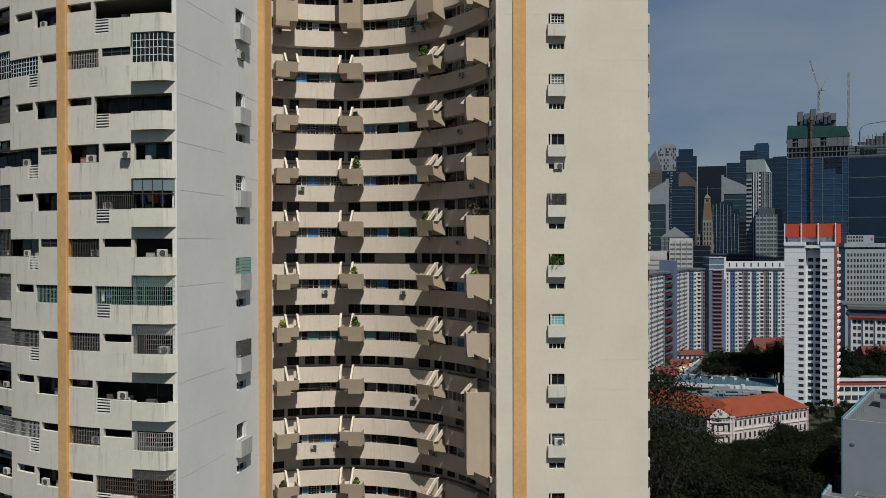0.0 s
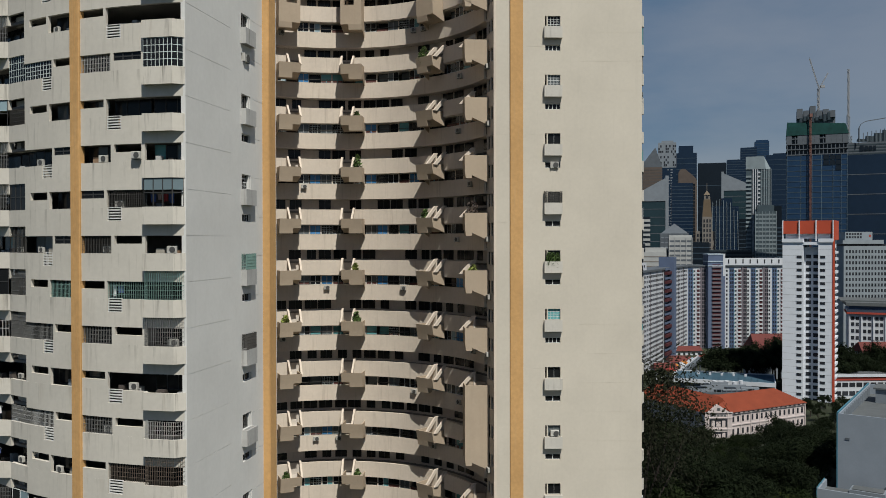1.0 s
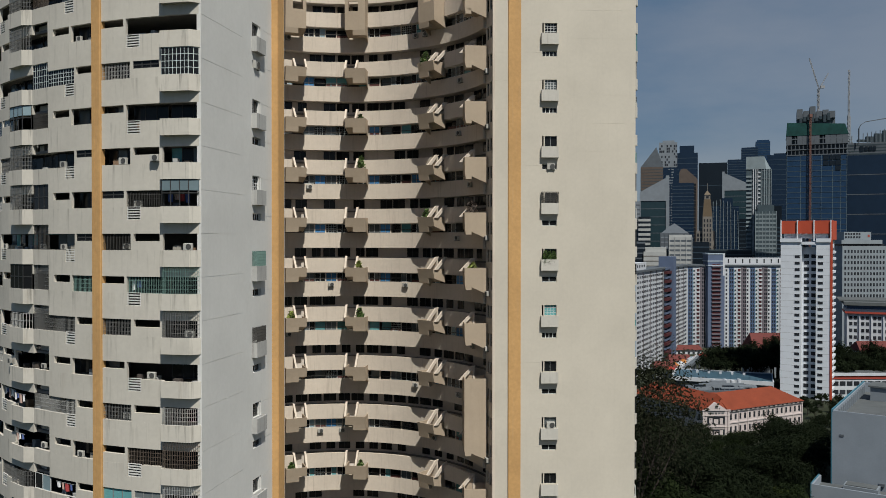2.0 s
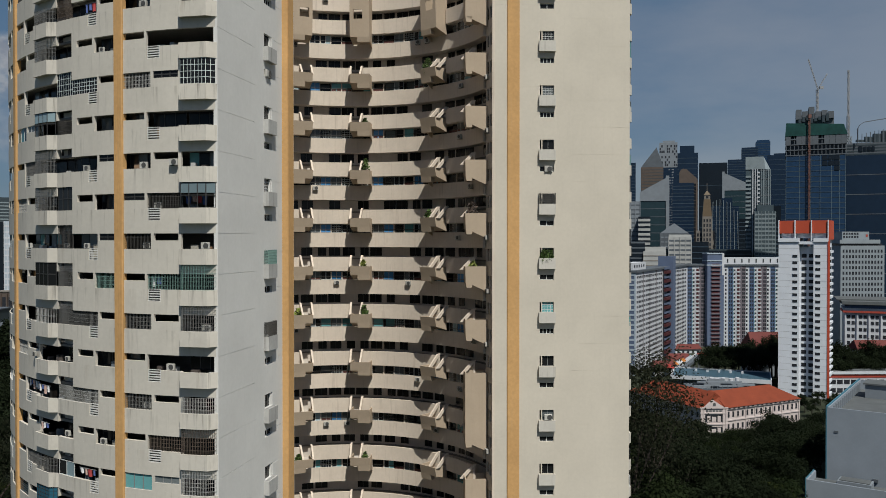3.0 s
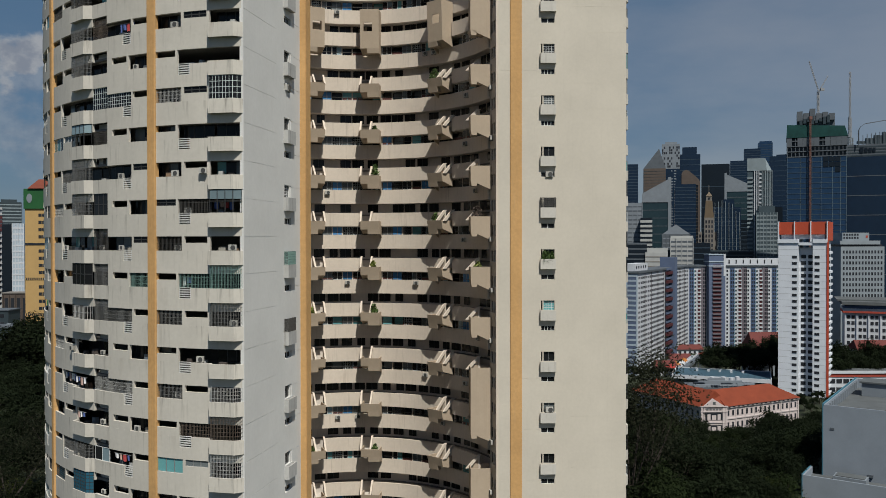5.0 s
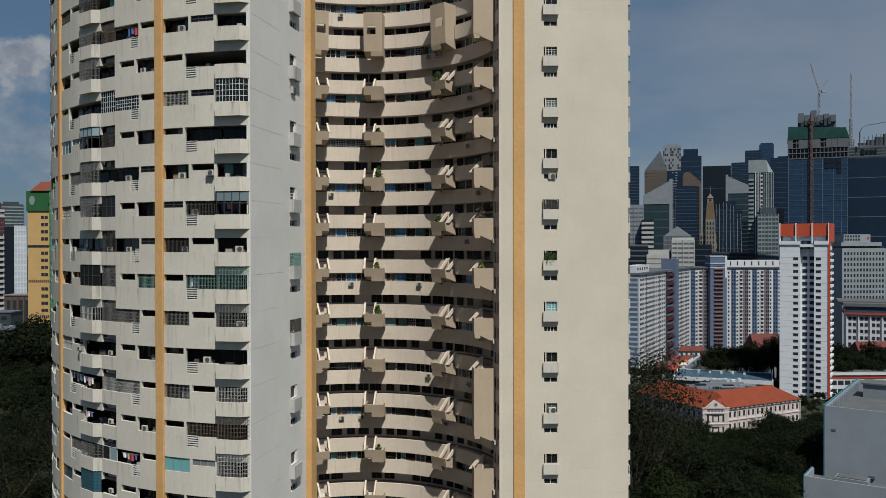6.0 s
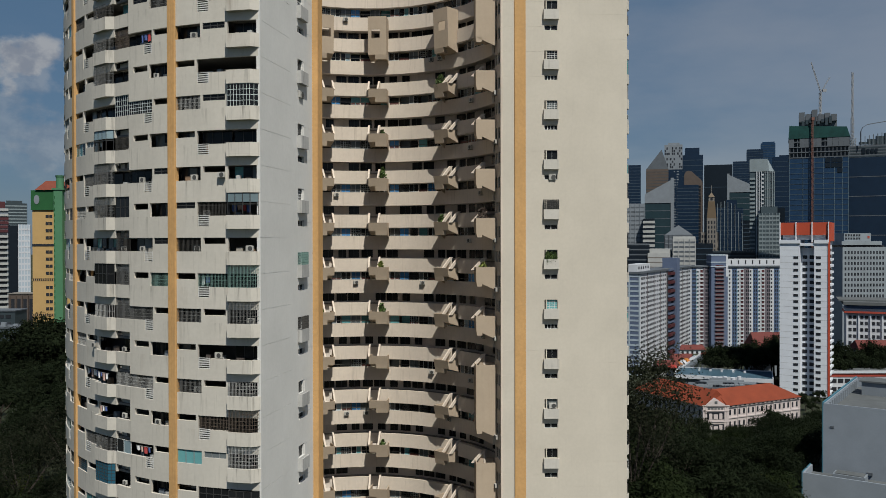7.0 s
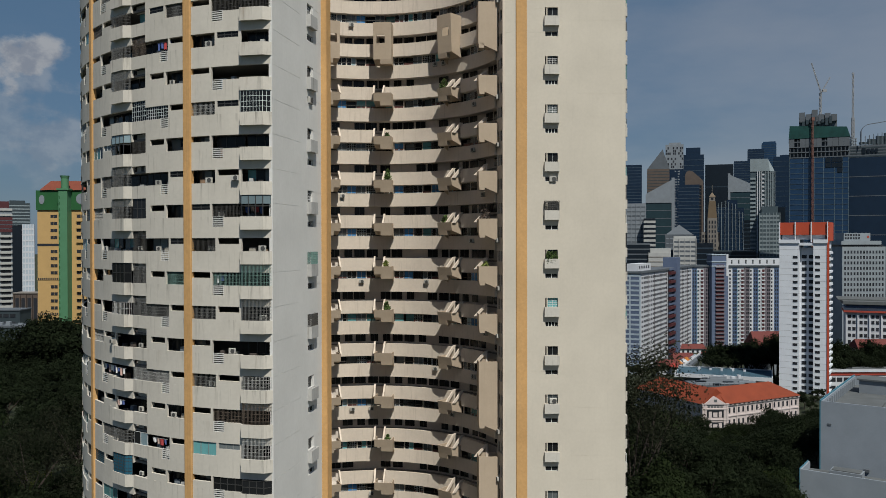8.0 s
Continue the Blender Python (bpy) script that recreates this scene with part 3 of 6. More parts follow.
def potted_plant(x, y, z, tall, wide, mat, seed, droop=0.0):
    r = random.Random(seed)
    ob = thing("potted_plant", (x, y, z), "leafy potted plant on a tan balcony", "plant", "potted plants of the tower")
    b = bmesh.new()
    bmesh.ops.create_cone(b, cap_ends=True, segments=10, radius1=0.16, radius2=0.24, depth=0.4, matrix=pose(x, y, z + 0.2))
    part("pot", b, POT, ob)
    b = bmesh.new()
    for i in range(6):
        a = i * 1.05 + r.random()
        q = Vector((x + math.cos(a) * wide * 0.5, y + math.sin(a) * wide * 0.5, z + tall * (0.6 + 0.4 * r.random())))
        p = Vector((x, y, z + 0.35))
        mm = (q - p).to_track_quat("Z", "Y").to_matrix().to_4x4()
        mm.translation = p
        box(b, -0.02, 0.02, -0.02, 0.02, 0, (q - p).length, mm)
    part("stem", b, PLANT_DRY, ob)
    vs, fs = [], []
    for _ in range(260):
        h = r.random()
        rad = wide * (0.25 + 0.55 * math.sin(math.pi * min(1, h + 0.1))) * r.random() ** 0.5
        a = r.uniform(0, 6.28)
        p = Vector((x + math.cos(a) * rad, y + math.sin(a) * rad, z + 0.35 + (tall - 0.35) * h - droop * rad * r.random() * 2))
        n = Vector((r.gauss(0, 1), r.gauss(0, 1), r.gauss(0, 1))).normalized()
        u = n.orthogonal().normalized()
        v = n.cross(u)
        k = len(vs)
        sz = 0.09 + 0.09 * r.random()
        vs += [p - u * sz * 1.6, p - v * sz * 0.6, p + u * sz * 1.6, p + v * sz * 0.6]
        fs += [(k, k + 1, k + 2, k + 3)]
    me = bpy.data.meshes.new("foliage")
    me.from_pydata([tuple(v) for v in vs], [], fs)
    me.materials.append(mat)
    hang(new("foliage", me), ob)


# ---- end walls ----
# window kinds by storey pair, from the one whose head is at 82.73 m: frame, pane, extra
RIGHT_WINDOWS = {-2: ("plain", 0), -1: ("grid", 0), 0: ("grid", 3), 1: ("dark", 0, "ac"), 2: ("cage", 0), 3: ("dark", 0, "plant"), 4: ("grid", 1), 5: ("dark", 0), 6: ("dark", 3, "acin"), 7: ("dark", 0), 8: ("plain", 3)}
LEFT_WINDOWS = {0: ("dark", 0, "ac"), 1: ("dark", 0), 2: ("grid", 0), 3: ("mesh", 3), 4: ("cage", 0), 5: ("dark", 0), 6: ("plain", 0)}

def end_wall(origin, along, out, mat, gap, fitted):
    """A radial end wall: s metres from the outer corner, with stacked windows, ledge boxes and an ochre pilaster."""
    ang = math.degrees(math.atan2(along.y, along.x))
    m = pose(origin.x, origin.y, 0, 0, 0, ang)
    flip = 1 if (Matrix.Rotation(radians(ang), 2) @ Vector((0, 1))).dot(out) > 0 else -1

    def blk(b, s0, s1, d0, d1, z0, z1):
        y0, y1 = sorted((flip * d0, flip * d1))
        box(b, s0, s1, y0, y1, z0, z1, m)

    b = bmesh.new()
    blk(b, 0, 8.1, -0.30, -0.02, 0, ROOF)
    blk(b, 9.72, 14.55, -0.30, -0.02, 0, ROOF)
    part("end_wall", b, mat, tower)
    tops = [82.73 - 5.79 * k for k in range(-4, 14)]
    for n in range(0, TOP_FLOOR + 1):
        b = bmesh.new()
        z0, z1 = (ztop(n - 1) if n else 0), ztop(n)
        edge = [(0, z0 + gap), (6.3, z0 + gap), (6.3, z1 - gap), (0, z1 - gap)]
        solid(b, [m @ Vector((x, -flip * 0.02, z)) for x, z in edge], [m @ Vector((x, 0, z)) for x, z in edge])
        blk(b, 6.3, 8.1, -0.02, 0, z0, z1)
        part("wall_panel", b, mat, tower)
        b = bmesh.new()
        blk(b, 9.72, 11.85, -0.02, 0, max(0, z0 - 1.45) + gap, z1 - 1.45 - gap)
        blk(b, 13.15, 14.55, -0.02, 0, max(0, z0 - 1.45) + gap, z1 - 1.45 - gap)
        part("wall_panel", b, mat, tower)
    def pier(s0, s1, z0, z1):
        q = bmesh.new()
        blk(q, s0, s1, -0.30, 0, z0, z1)
        part("wall_panel", q, mat, tower)

    last = ROOF
    for zt in tops:
        if zt > ROOF:
            continue
        pier(8.1, 9.72, zt, last)
        pier(8.1, 9.72, zt - 2.86, zt - 1.09)
        for z0, z1 in ((zt - 3.42, zt - 2.86), (zt - 1.09, zt)):
            pier(8.1, 8.14, z0, z1)
            pier(9.66, 9.72, z0, z1)
        last = max(0, zt - 3.42)
        if last <= 0:
            break
    if last > 0:
        pier(8.1, 9.72, 0, last)
    r2 = random.Random(9 if flip > 0 else 12)
    for zt in tops:
        if zt > ROOF or zt < 4:
            continue
        b = bmesh.new()
        blk(b, 8.0, 9.78, 0.0, 0.42, zt - 2.23, zt - 2.11)
        blk(b, 8.0, 9.78, 0.31, 0.42, zt - 2.11, zt - 1.09)
        blk(b, 8.0, 8.1, 0.0, 0.31, zt - 2.11, zt - 1.09)
        blk(b, 9.68, 9.78, 0.0, 0.31, zt - 2.11, zt - 1.09)
        part("ledge_box", b, LEDGE if mat is GREY_WALL else LEDGE_CREAM, tower, "projecting concrete ledge box below the window")
        b = bmesh.new()
        blk(b, 9.38, 9.50, -0.25, -0.02, zt - 1.09, zt)
        part("mullion", b, mat, tower)
        spec = fitted.get(round((82.73 - zt) / 5.79)) or (r2.choice(["grid", "dark", "plain"]), r2.choice([0, 0, 3]))
        kind, tone = spec[0], (GLASS, GLASS_TEAL, GLASS_BLUE, GLASS_PALE)[spec[1]]
        p, q = (m @ Vector((8.14, -flip * 0.2, 0))).xy, (m @ Vector((9.38, -flip * 0.2, 0))).xy
        bars = (4, 4) if kind == "grid" else (2, 1)
        f = lattice("window", [p, q], zt - 1.07, zt - 0.02, *bars, 0.04, FRAME_WHITE if kind == "grid" else FRAME_GREY, tower)
        sheet("pane", [p, q], zt - 1.07, zt - 0.02, 0.02, tone, f)
        q2 = (m @ Vector((9.64, -flip * 0.2, 0))).xy
        f = lattice("window", [p, q2], zt - 3.40, zt - 2.88, 2 if kind != "grid" else 4, 1, 0.06, FRAME_WHITE, tower)
        sheet("pane", [p, q2], zt - 3.40, zt - 2.88, 0.02, GLASS, f)
        if kind in ("cage", "mesh"):  # an iron cage round the window, standing on the ledge
            cage = [(m @ Vector((x, flip * y, 0))).xy for x, y in ((8.02, 0.02), (8.02, 0.37), (9.76, 0.37), (9.76, 0.02))]
            lattice("grille", cage, zt - 1.08, zt + 0.06, 30, 5, 0.03, GRILLE_DARK if kind == "cage" else GRILLE_GREEN, tower, "projecting iron window cage")
        if "ac" in spec or "acin" in spec:
            c = m @ Vector((8.75, flip * (0.02 if "ac" in spec else 0.14), 0))
            aircon(pose(c.x, c.y, zt - (3.45 if "ac" in spec else 1.05), 0, 0, ang + (0 if flip > 0 else 180)))
        if "plant" in spec:
            for sx in (8.45, 8.95, 9.35):
                c = m @ Vector((sx, flip * 0.16, 0))
                potted_plant(c.x, c.y, zt - 2.0, 1.7, 0.3, PLANT_GREEN, int(sx * 100))
    b = bmesh.new()
    blk(b, 11.85, 13.15, -0.3, 0.55 if mat is GREY_WALL else 0.16, 0, ROOF + 0.3)
    bmesh.ops.bevel(b, geom=[e for e in b.edges if abs(e.verts[0].co.z - e.verts[1].co.z) > 5], offset=0.05, segments=2, affect="EDGES")
    part("pilaster", b, YELLOW, tower, "ochre painted concrete pilaster")
    b = bmesh.new()
    blk(b, 0, 14.55, -0.3, 0.0, ROOF + 0.002, ROOF + 0.25)
    part("coping", b, mat, tower)


end_wall(LC, LU, Vector((LU.y, -LU.x)), GREY_WALL, 0.013, LEFT_WINDOWS)
end_wall(Vector((22.9, 78.47)), Vector((-1, 0)), Vector((0, -1)), CREAM, 0.0025, RIGHT_WINDOWS)

# ---- courtyard side ----
def utop(k):
    return 87.5 - 5.79 * k


BOXES = [137.0, 110.5, 83.3, 46.5, 17.5]
K0, K1 = -3, 14
A_END = 8.0
rng = random.Random(21)
WIN_LIGHT = ["white_win", "teal", "grey_win", "white_win", "slide", "grid", "blue", "white_win", "white_win"]
WIN = ["slide", "slide", "teal", "white_win", "white_win", "slide", "mesh_grey", "white_win", "grey_win", "dark_win", "slide", "grid", "white_win", "blue"]

# utility balcony: an open-topped box on a bracket whose underside slopes back to the wall
def balcony_mesh(h, lift=0.0, w=1.2, d=2.1, holes=False, mirror=False, lean=0.22):
    b = bmesh.new()
    t = 0.12

    def yf(z):
        return d - lean * (lift - z) / (lift + h)

    def cheek(x0, x1, drop):
        solid(b, [(x0, 0, -h - drop), (x0, yf(-h), -h), (x0, d, lift), (x0, 0, lift)], [(x1, 0, -h - drop), (x1, yf(-h), -h), (x1, d, lift), (x1, 0, lift)])

    def front(x0, x1, z0, z1):
        y0, y1 = yf(z0) - 0.001, yf(z1) - 0.001
        solid(b, [(x0, y0 - t, z0), (x1, y0 - t, z0), (x1, y0, z0), (x0, y0, z0)], [(x0, y1 - t, z1), (x1, y1 - t, z1), (x1, y1, z1), (x0, y1, z1)])

    cheek(-w, -w + t, 1.05)
    cheek(w - t, w, 0.55)
    if holes:
        front(-w + t, w - t, -h, lift - 2.75)
        front(-w + t, w - t, lift - 1.65, lift)
        front(-w + t, -0.35, lift - 2.75, lift - 1.65)
        front(0.8, w - t, lift - 2.75, lift - 1.65)
    else:
        front(-w + t, w - t, -h, lift)
    e = yf(-h)
    solid(b, [(-w, e - 0.7, -h - 0.6), (0.3, e - 0.7, -h - 0.6), (0.3, e - 0.1, -h - 0.6), (-w, e - 0.1, -h - 0.6)], [(-w, e - 0.7, -h - 0.001), (0.3, e - 0.7, -h - 0.001), (0.3, e + 0.002, -h - 0.001), (-w, e + 0.002, -h - 0.001)])
    solid(b, [(-w + t, 0, -h - 0.5), (w - t, 0, -h - 0.5), (w - t, e - t, -h), (-w + t, e - t, -h)], [(-w + t, 0, -h - 0.35), (w - t, 0, -h - 0.35), (w - t, e - t, -h + 0.15), (-w + t, e - t, -h + 0.15)])
    if mirror:
        bmesh.ops.scale(b, vec=(-1, 1, 1), verts=b.verts)
    return finish(b, "utility_balcony", TAN)




def balcony_frame(i, z):
    """Where a balcony of stack i stands: x along it, y out from the wall; the last stack sticks out of the wing wall."""
    return pose(7.7, 81.1, z, 0, 0, 92) if i == 4 else stand(YARD, RC - 0.2, BOXES[i], z, True)


BALCONY, HIGH = balcony_mesh(1.05), balcony_mesh(1.3, 3.6, holes=True)
BALCONY_M, HIGH_M = balcony_mesh(1.05, mirror=True), balcony_mesh(1.3, 3.6, holes=True, mirror=True)
SIDE, SIDE_TALL, SIDE_HIGH = balcony_mesh(1.7, 0, 1.2, 2.4, lean=0.04), balcony_mesh(7.5, 0, 1.2, 2.4, lean=0.0), balcony_mesh(1.9, 3.1, 1.2, 2.4, lean=0.0)
b = bmesh.new()
solid(b, [(-0.11, 1.25, -1.4), (0.11, 1.25, -1.4), (0.11, 1.75, -1.4), (-0.11, 1.75, -1.4)], [(-0.11, -0.2, 0.02), (0.11, -0.2, 0.02), (0.11, 0.3, 0.0), (-0.11, 0.3, 0.0)])
FIN = finish(b, "fin_wall", COURT)

for k in range(K0, K1):
    zu = utop(k)
    # lower band runs all round
    b = bmesh.new()
    arc(b, YARD, RC, RC + 0.25, 24 - 8, 200, zu - 4.79, zu - 3.02)
    part("lower_band", b, COURT, tower)
    b = bmesh.new()
    arc(b, YARD, RC + 0.25, RC + 1.2, 16, 200, zu - 4.79, zu - 4.6)
    arc(b, YARD, RC - 0.23, RC + 1.25, 16, 200, zu - 2.0, zu - 1.925)
    part("gallery_slab", b, COURT_GREY, tower)
    # upper band in bays between the balconies
    ends = [200.0] + BOXES + [A_END + 8]
    for i, (a0, a1) in enumerate(zip(ends, ends[1:])):
        # the passage to a balcony lies at one side of it, and the band runs on over the other
        lo = a1 if i == len(BOXES) else a1 + 4.6 if i % 2 == 0 else a1 - 0.4
        hi = a0 if i == 0 else a0 - 4.6 if i % 2 == 0 else a0 + 0.4
        if k < -1:  # the top storeys have one plain band
            lo, hi = a1, a0
        if hi - lo < 2:
            continue
        b = bmesh.new()
        arc(b, YARD, RC - 0.45, RC - 0.24, lo, hi, zu - 1.92, zu - 0.2)
        part("upper_band", b, COURT, tower)
        for a in (lo + 0.3, hi - 0.3):
            if 15 < a < 150 and k >= 0:
                shared("fin_wall", FIN, tower, stand(YARD, RC - 0.3, a, zu, True))
        if hi < 150:
            b = bmesh.new()
            arc(b, YARD, RC - 0.02, RC + 0.03, lo, hi, zu - 2.68, zu - 2.63)
            part("window_rail", b, GRILLE_DARK, tower)
        # windows of the flats
        cells = max(3, round((hi - lo) / 4.6))
        for j in range(cells):
            c0, c1 = lo + (hi - lo) * (j + 0.04) / cells, lo + (hi - lo) * (j + 0.96) / cells
            spots = [on(YARD, RC + 0.08, c0), on(YARD, RC + 0.08, c1)]
            if hi < 150:
                fill_opening(rng.choice(WIN_LIGHT if i == 2 else WIN), spots, zu - 3.0, zu - 2.0, tower, [on(YARD, RC + 0.7, c0), on(YARD, RC + 0.7, c1)])
            b = bmesh.new()
            arc(b, YARD, RC + 0.02, RC + 0.24, c1, c1 + (hi - lo) * 0.08 / cells, zu - 3.02, zu - 2.0)
            if rng.random() < 0.28 and hi < 150:
                part("pier", b, COURT, tower)
            else:
                b.free()
            if rng.random() < 0.15 and hi < 150:
                b = bmesh.new()
                arc(b, YARD, RC + 0.06, RC + 0.14, c0, c1, zu - 3.015, zu - 2.74)
                part("sill_board", b, MAROON, tower)
            if rng.random() < 0.13 and 40 < c0 < 120:
                aircon(stand(YARD, RC - 0.2, (c0 + c1) / 2, zu - 3.1 - 0.5, True), 0.78)
    # gallery behind the bands
    b = bmesh.new()
    arc(b, YARD, RC + 1.25, RC + 1.45, A_END, 200, zu - 2.0, zu + 1.0)
    part("gallery_wall", b, COURT_GREY, tower)
    for j in range(22):
        a = 20 + j * 5.6 + rng.uniform(0, 0.5)
        if rng.random() < 0.82:
            p = [on(YARD, RC + 1.22, a), on(YARD, RC + 1.22, a + rng.choice((3.4, 4.4, 4.6, 4.9)))]
            f = lattice("window", p, zu - 0.1, zu + 0.95, 2, 1, 0.06, FRAME_DARK, tower)
            sheet("pane", p, zu - 0.1, zu + 0.95, 0.02, GLASS, f)
    for i, a in enumerate(BOXES):
        side = i == 4
        if k < -1 or side and k in (7, 9):
            continue
        if side:
            me = SIDE_TALL if k in (6, 8) else SIDE_HIGH if k == -1 else SIDE
        else:
            me = (HIGH_M if i % 2 else HIGH) if k == -1 else (BALCONY_M if i % 2 else BALCONY)
        shared("utility_balcony", me, tower, balcony_frame(i, zu - (1.0 if side else 1.3)))

# potted plants on the balconies
for i, (bi, k, off, tall, wide, mat, droop) in enumerate(((2, 2, -0.6, 1.8, 0.6, PLANT_GREEN, 0), (2, 4, -0.3, 1.1, 0.6, PLANT_LIME, 0), (2, 5, -0.4, 1.4, 0.7, PLANT_GREEN, 0), (4, 3, 0.3, 2.4, 1.1, PLANT_DRY, 0.7), (4, 4, -0.4, 1.5, 0.7, PLANT_LIME, 0),
                                                         (3, 0, 0.6, 1.7, 0.9, PLANT_GREEN, 0.2), (3, 3, 0.5, 1.3, 0.6, PLANT_GREEN, 0), (1, 5, 0.5, 1.1, 0.6, PLANT_LIME, 0), (2, 1, -0.5, 0.9, 0.5, PLANT_GREEN, 0), (1, 8, 0.5, 0.9, 0.5, PLANT_GREEN, 0), (2, 8, -0.5, 0.9, 0.5, PLANT_GREEN, 0))):
    h = utop(k) - (1.0 if bi == 4 else 1.3) - (1.4 if bi == 4 else 0.9)
    p = balcony_frame(bi, h) @ Vector((off, 1.35 if bi != 4 else 1.5, 0))
    potted_plant(p.x, p.y, p.z, tall + 0.5, wide, mat, 70 + i, droop)

for k, a in ((-2, 13.5), (0, 14.0), (1, 13.0), (3, 14.0), (4, 12.5), (5, 14.0), (7, 12.5), (8, 13.5), (2, 26.0), (5, 24.0), (0, 33.0), (1, 34.0), (3, 35.0), (6, 34.0), (9, 32.0)):
    aircon(stand(YARD, RC + (0.05 if a < 20 else -0.3), a, utop(k) - 3.9, True), 0.8)
# inner side of the right wing: plain wall with small windows
for n in range(1, TOP_FLOOR + 1):
    b = bmesh.new()
    z0, z1 = ztop(n - 1) - 1.45, ztop(n) - 1.45
    arc(b, YARD, RC + 0.3, RC + 0.55, A_END, 16.0, max(0, z0), z1 - 1.3)
    for c0, c1 in ((A_END, 9.2), (12.0, 13.0), (15.4, 16.0)):
        arc(b, YARD, RC + 0.3, RC + 0.55, c0, c1, z1 - 1.3, z1)
    part("inner_wall", b, COURT, tower)
    for c0, c1 in ((9.2, 12.0), (13.0, 15.4)):
        p = [on(YARD, RC + 0.5, c0), on(YARD, RC + 0.5, c1)]
        f = lattice("window", p, z1 - 1.3, z1, 2, 1, 0.06, FRAME_DARK, tower)
        sheet("pane", p, z1 - 1.3, z1, 0.02, GLASS, f)
b = bmesh.new()
arc(b, YARD, RC + 0.3, RC + 0.5, 200, 250, 0, ROOF, 5)
part("inner_wall", b, COURT, tower)
b = bmesh.new()
arc(b, YARD, RC + 0.0, RC + 0.3, A_END, 200, utop(-3) + 1.0, ROOF, 3)
part("roof_parapet", b, COURT, tower)

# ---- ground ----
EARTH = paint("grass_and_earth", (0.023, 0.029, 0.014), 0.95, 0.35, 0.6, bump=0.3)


def land(x, y):
    """Height of the ground: a wooded hill under the tower, the city on lower ground beyond."""
    low = min(1.0, max(0.0, (y - 382) / 36)) * min(1.0, max(0.0, (x - 40) / 30))
    return -7.5 * low * low * (3 - 2 * low) + 16.0 * math.exp(-((x - 15) ** 2 / 55.0 ** 2 + (y - 130) ** 2 / 85.0 ** 2)) + 9.0 * math.exp(-((x + 120) ** 2 / 70.0 ** 2 + (y - 230) ** 2 / 110.0 ** 2))


b = bmesh.new()
bmesh.ops.create_grid(b, x_segments=40, y_segments=40, size=4600)
near = [f for f in b.faces if abs(f.calc_center_median().x) < 700 and abs(f.calc_center_median().y - 200) < 700]
bmesh.ops.subdivide_edges(b, edges=list({e for f in near for e in f.edges}), cuts=12, use_grid_fill=True)
for v in b.verts:
    v.co.z = land(v.co.x, v.co.y) - 0.2
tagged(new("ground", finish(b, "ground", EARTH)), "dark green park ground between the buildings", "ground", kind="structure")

# ---- the city behind ----
FAR_NAVY = paint("navy_curtain_glass", (0.00774, 0.018, 0.038), 0.25, 0.10, bump=0, spec=0.5)
FAR_BLUE = paint("blue_curtain_glass", (0.01204, 0.034, 0.076), 0.25, 0.10, bump=0, spec=0.5)
FAR_BLACK = paint("black_curtain_glass", (0.00688, 0.011, 0.017), 0.3, 0.10, bump=0, spec=0.4)
FAR_GREEN = paint("green_curtain_glass", (0.01634, 0.034, 0.042), 0.25, 0.10, bump=0, spec=0.5)
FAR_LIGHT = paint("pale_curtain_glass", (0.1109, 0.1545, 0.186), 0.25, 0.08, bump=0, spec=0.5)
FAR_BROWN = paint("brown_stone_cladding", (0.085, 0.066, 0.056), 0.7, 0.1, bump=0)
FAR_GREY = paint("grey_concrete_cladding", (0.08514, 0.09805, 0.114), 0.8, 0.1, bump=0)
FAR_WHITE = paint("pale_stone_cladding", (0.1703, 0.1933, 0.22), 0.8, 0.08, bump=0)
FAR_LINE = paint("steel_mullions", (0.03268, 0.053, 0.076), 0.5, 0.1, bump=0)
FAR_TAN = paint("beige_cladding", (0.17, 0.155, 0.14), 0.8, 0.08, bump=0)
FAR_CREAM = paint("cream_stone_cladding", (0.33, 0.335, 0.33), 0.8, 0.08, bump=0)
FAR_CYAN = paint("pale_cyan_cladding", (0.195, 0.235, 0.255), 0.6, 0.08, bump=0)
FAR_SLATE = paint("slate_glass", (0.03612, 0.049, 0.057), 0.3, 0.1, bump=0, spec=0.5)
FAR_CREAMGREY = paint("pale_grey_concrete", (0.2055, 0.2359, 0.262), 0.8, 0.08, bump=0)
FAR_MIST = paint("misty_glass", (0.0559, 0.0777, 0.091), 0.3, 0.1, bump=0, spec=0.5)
NET = paint("green_safety_net", (0.008, 0.047, 0.044), 0.9, 0.25, bump=0)
STEEL_RED = paint("red_crane_steel", (0.13, 0.062, 0.05), 0.6, 0.1, bump=0)
STEEL = paint("grey_crane_steel", (0.228, 0.236, 0.251), 0.6, 0.1, bump=0)
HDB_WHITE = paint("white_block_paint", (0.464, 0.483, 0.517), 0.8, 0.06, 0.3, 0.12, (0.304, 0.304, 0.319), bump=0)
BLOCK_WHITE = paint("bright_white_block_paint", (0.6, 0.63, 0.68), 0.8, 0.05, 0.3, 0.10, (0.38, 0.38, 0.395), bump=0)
BLOCK_LINE = paint("white_block_joint", (0.395, 0.41, 0.433), 0.8, 0.05, bump=0)
TEAL_STRIP = paint("deep_blue_strip_paint", (0.06, 0.098, 0.18), 0.8, 0.06, bump=0)
HDB_MAUVE = paint("mauve_grey_paint", (0.13, 0.115, 0.135), 0.8, 0.06, bump=0)
HDB_TEAL = paint("pale_teal_paint", (0.13, 0.24, 0.27), 0.8, 0.06, bump=0)
HDB_ROSE = paint("rosy_grey_paint", (0.122, 0.106, 0.114), 0.8, 0.06, bump=0)
HDB_BLUE = paint("blue_block_paint", (0.087, 0.116, 0.186), 0.8, 0.06, bump=0)
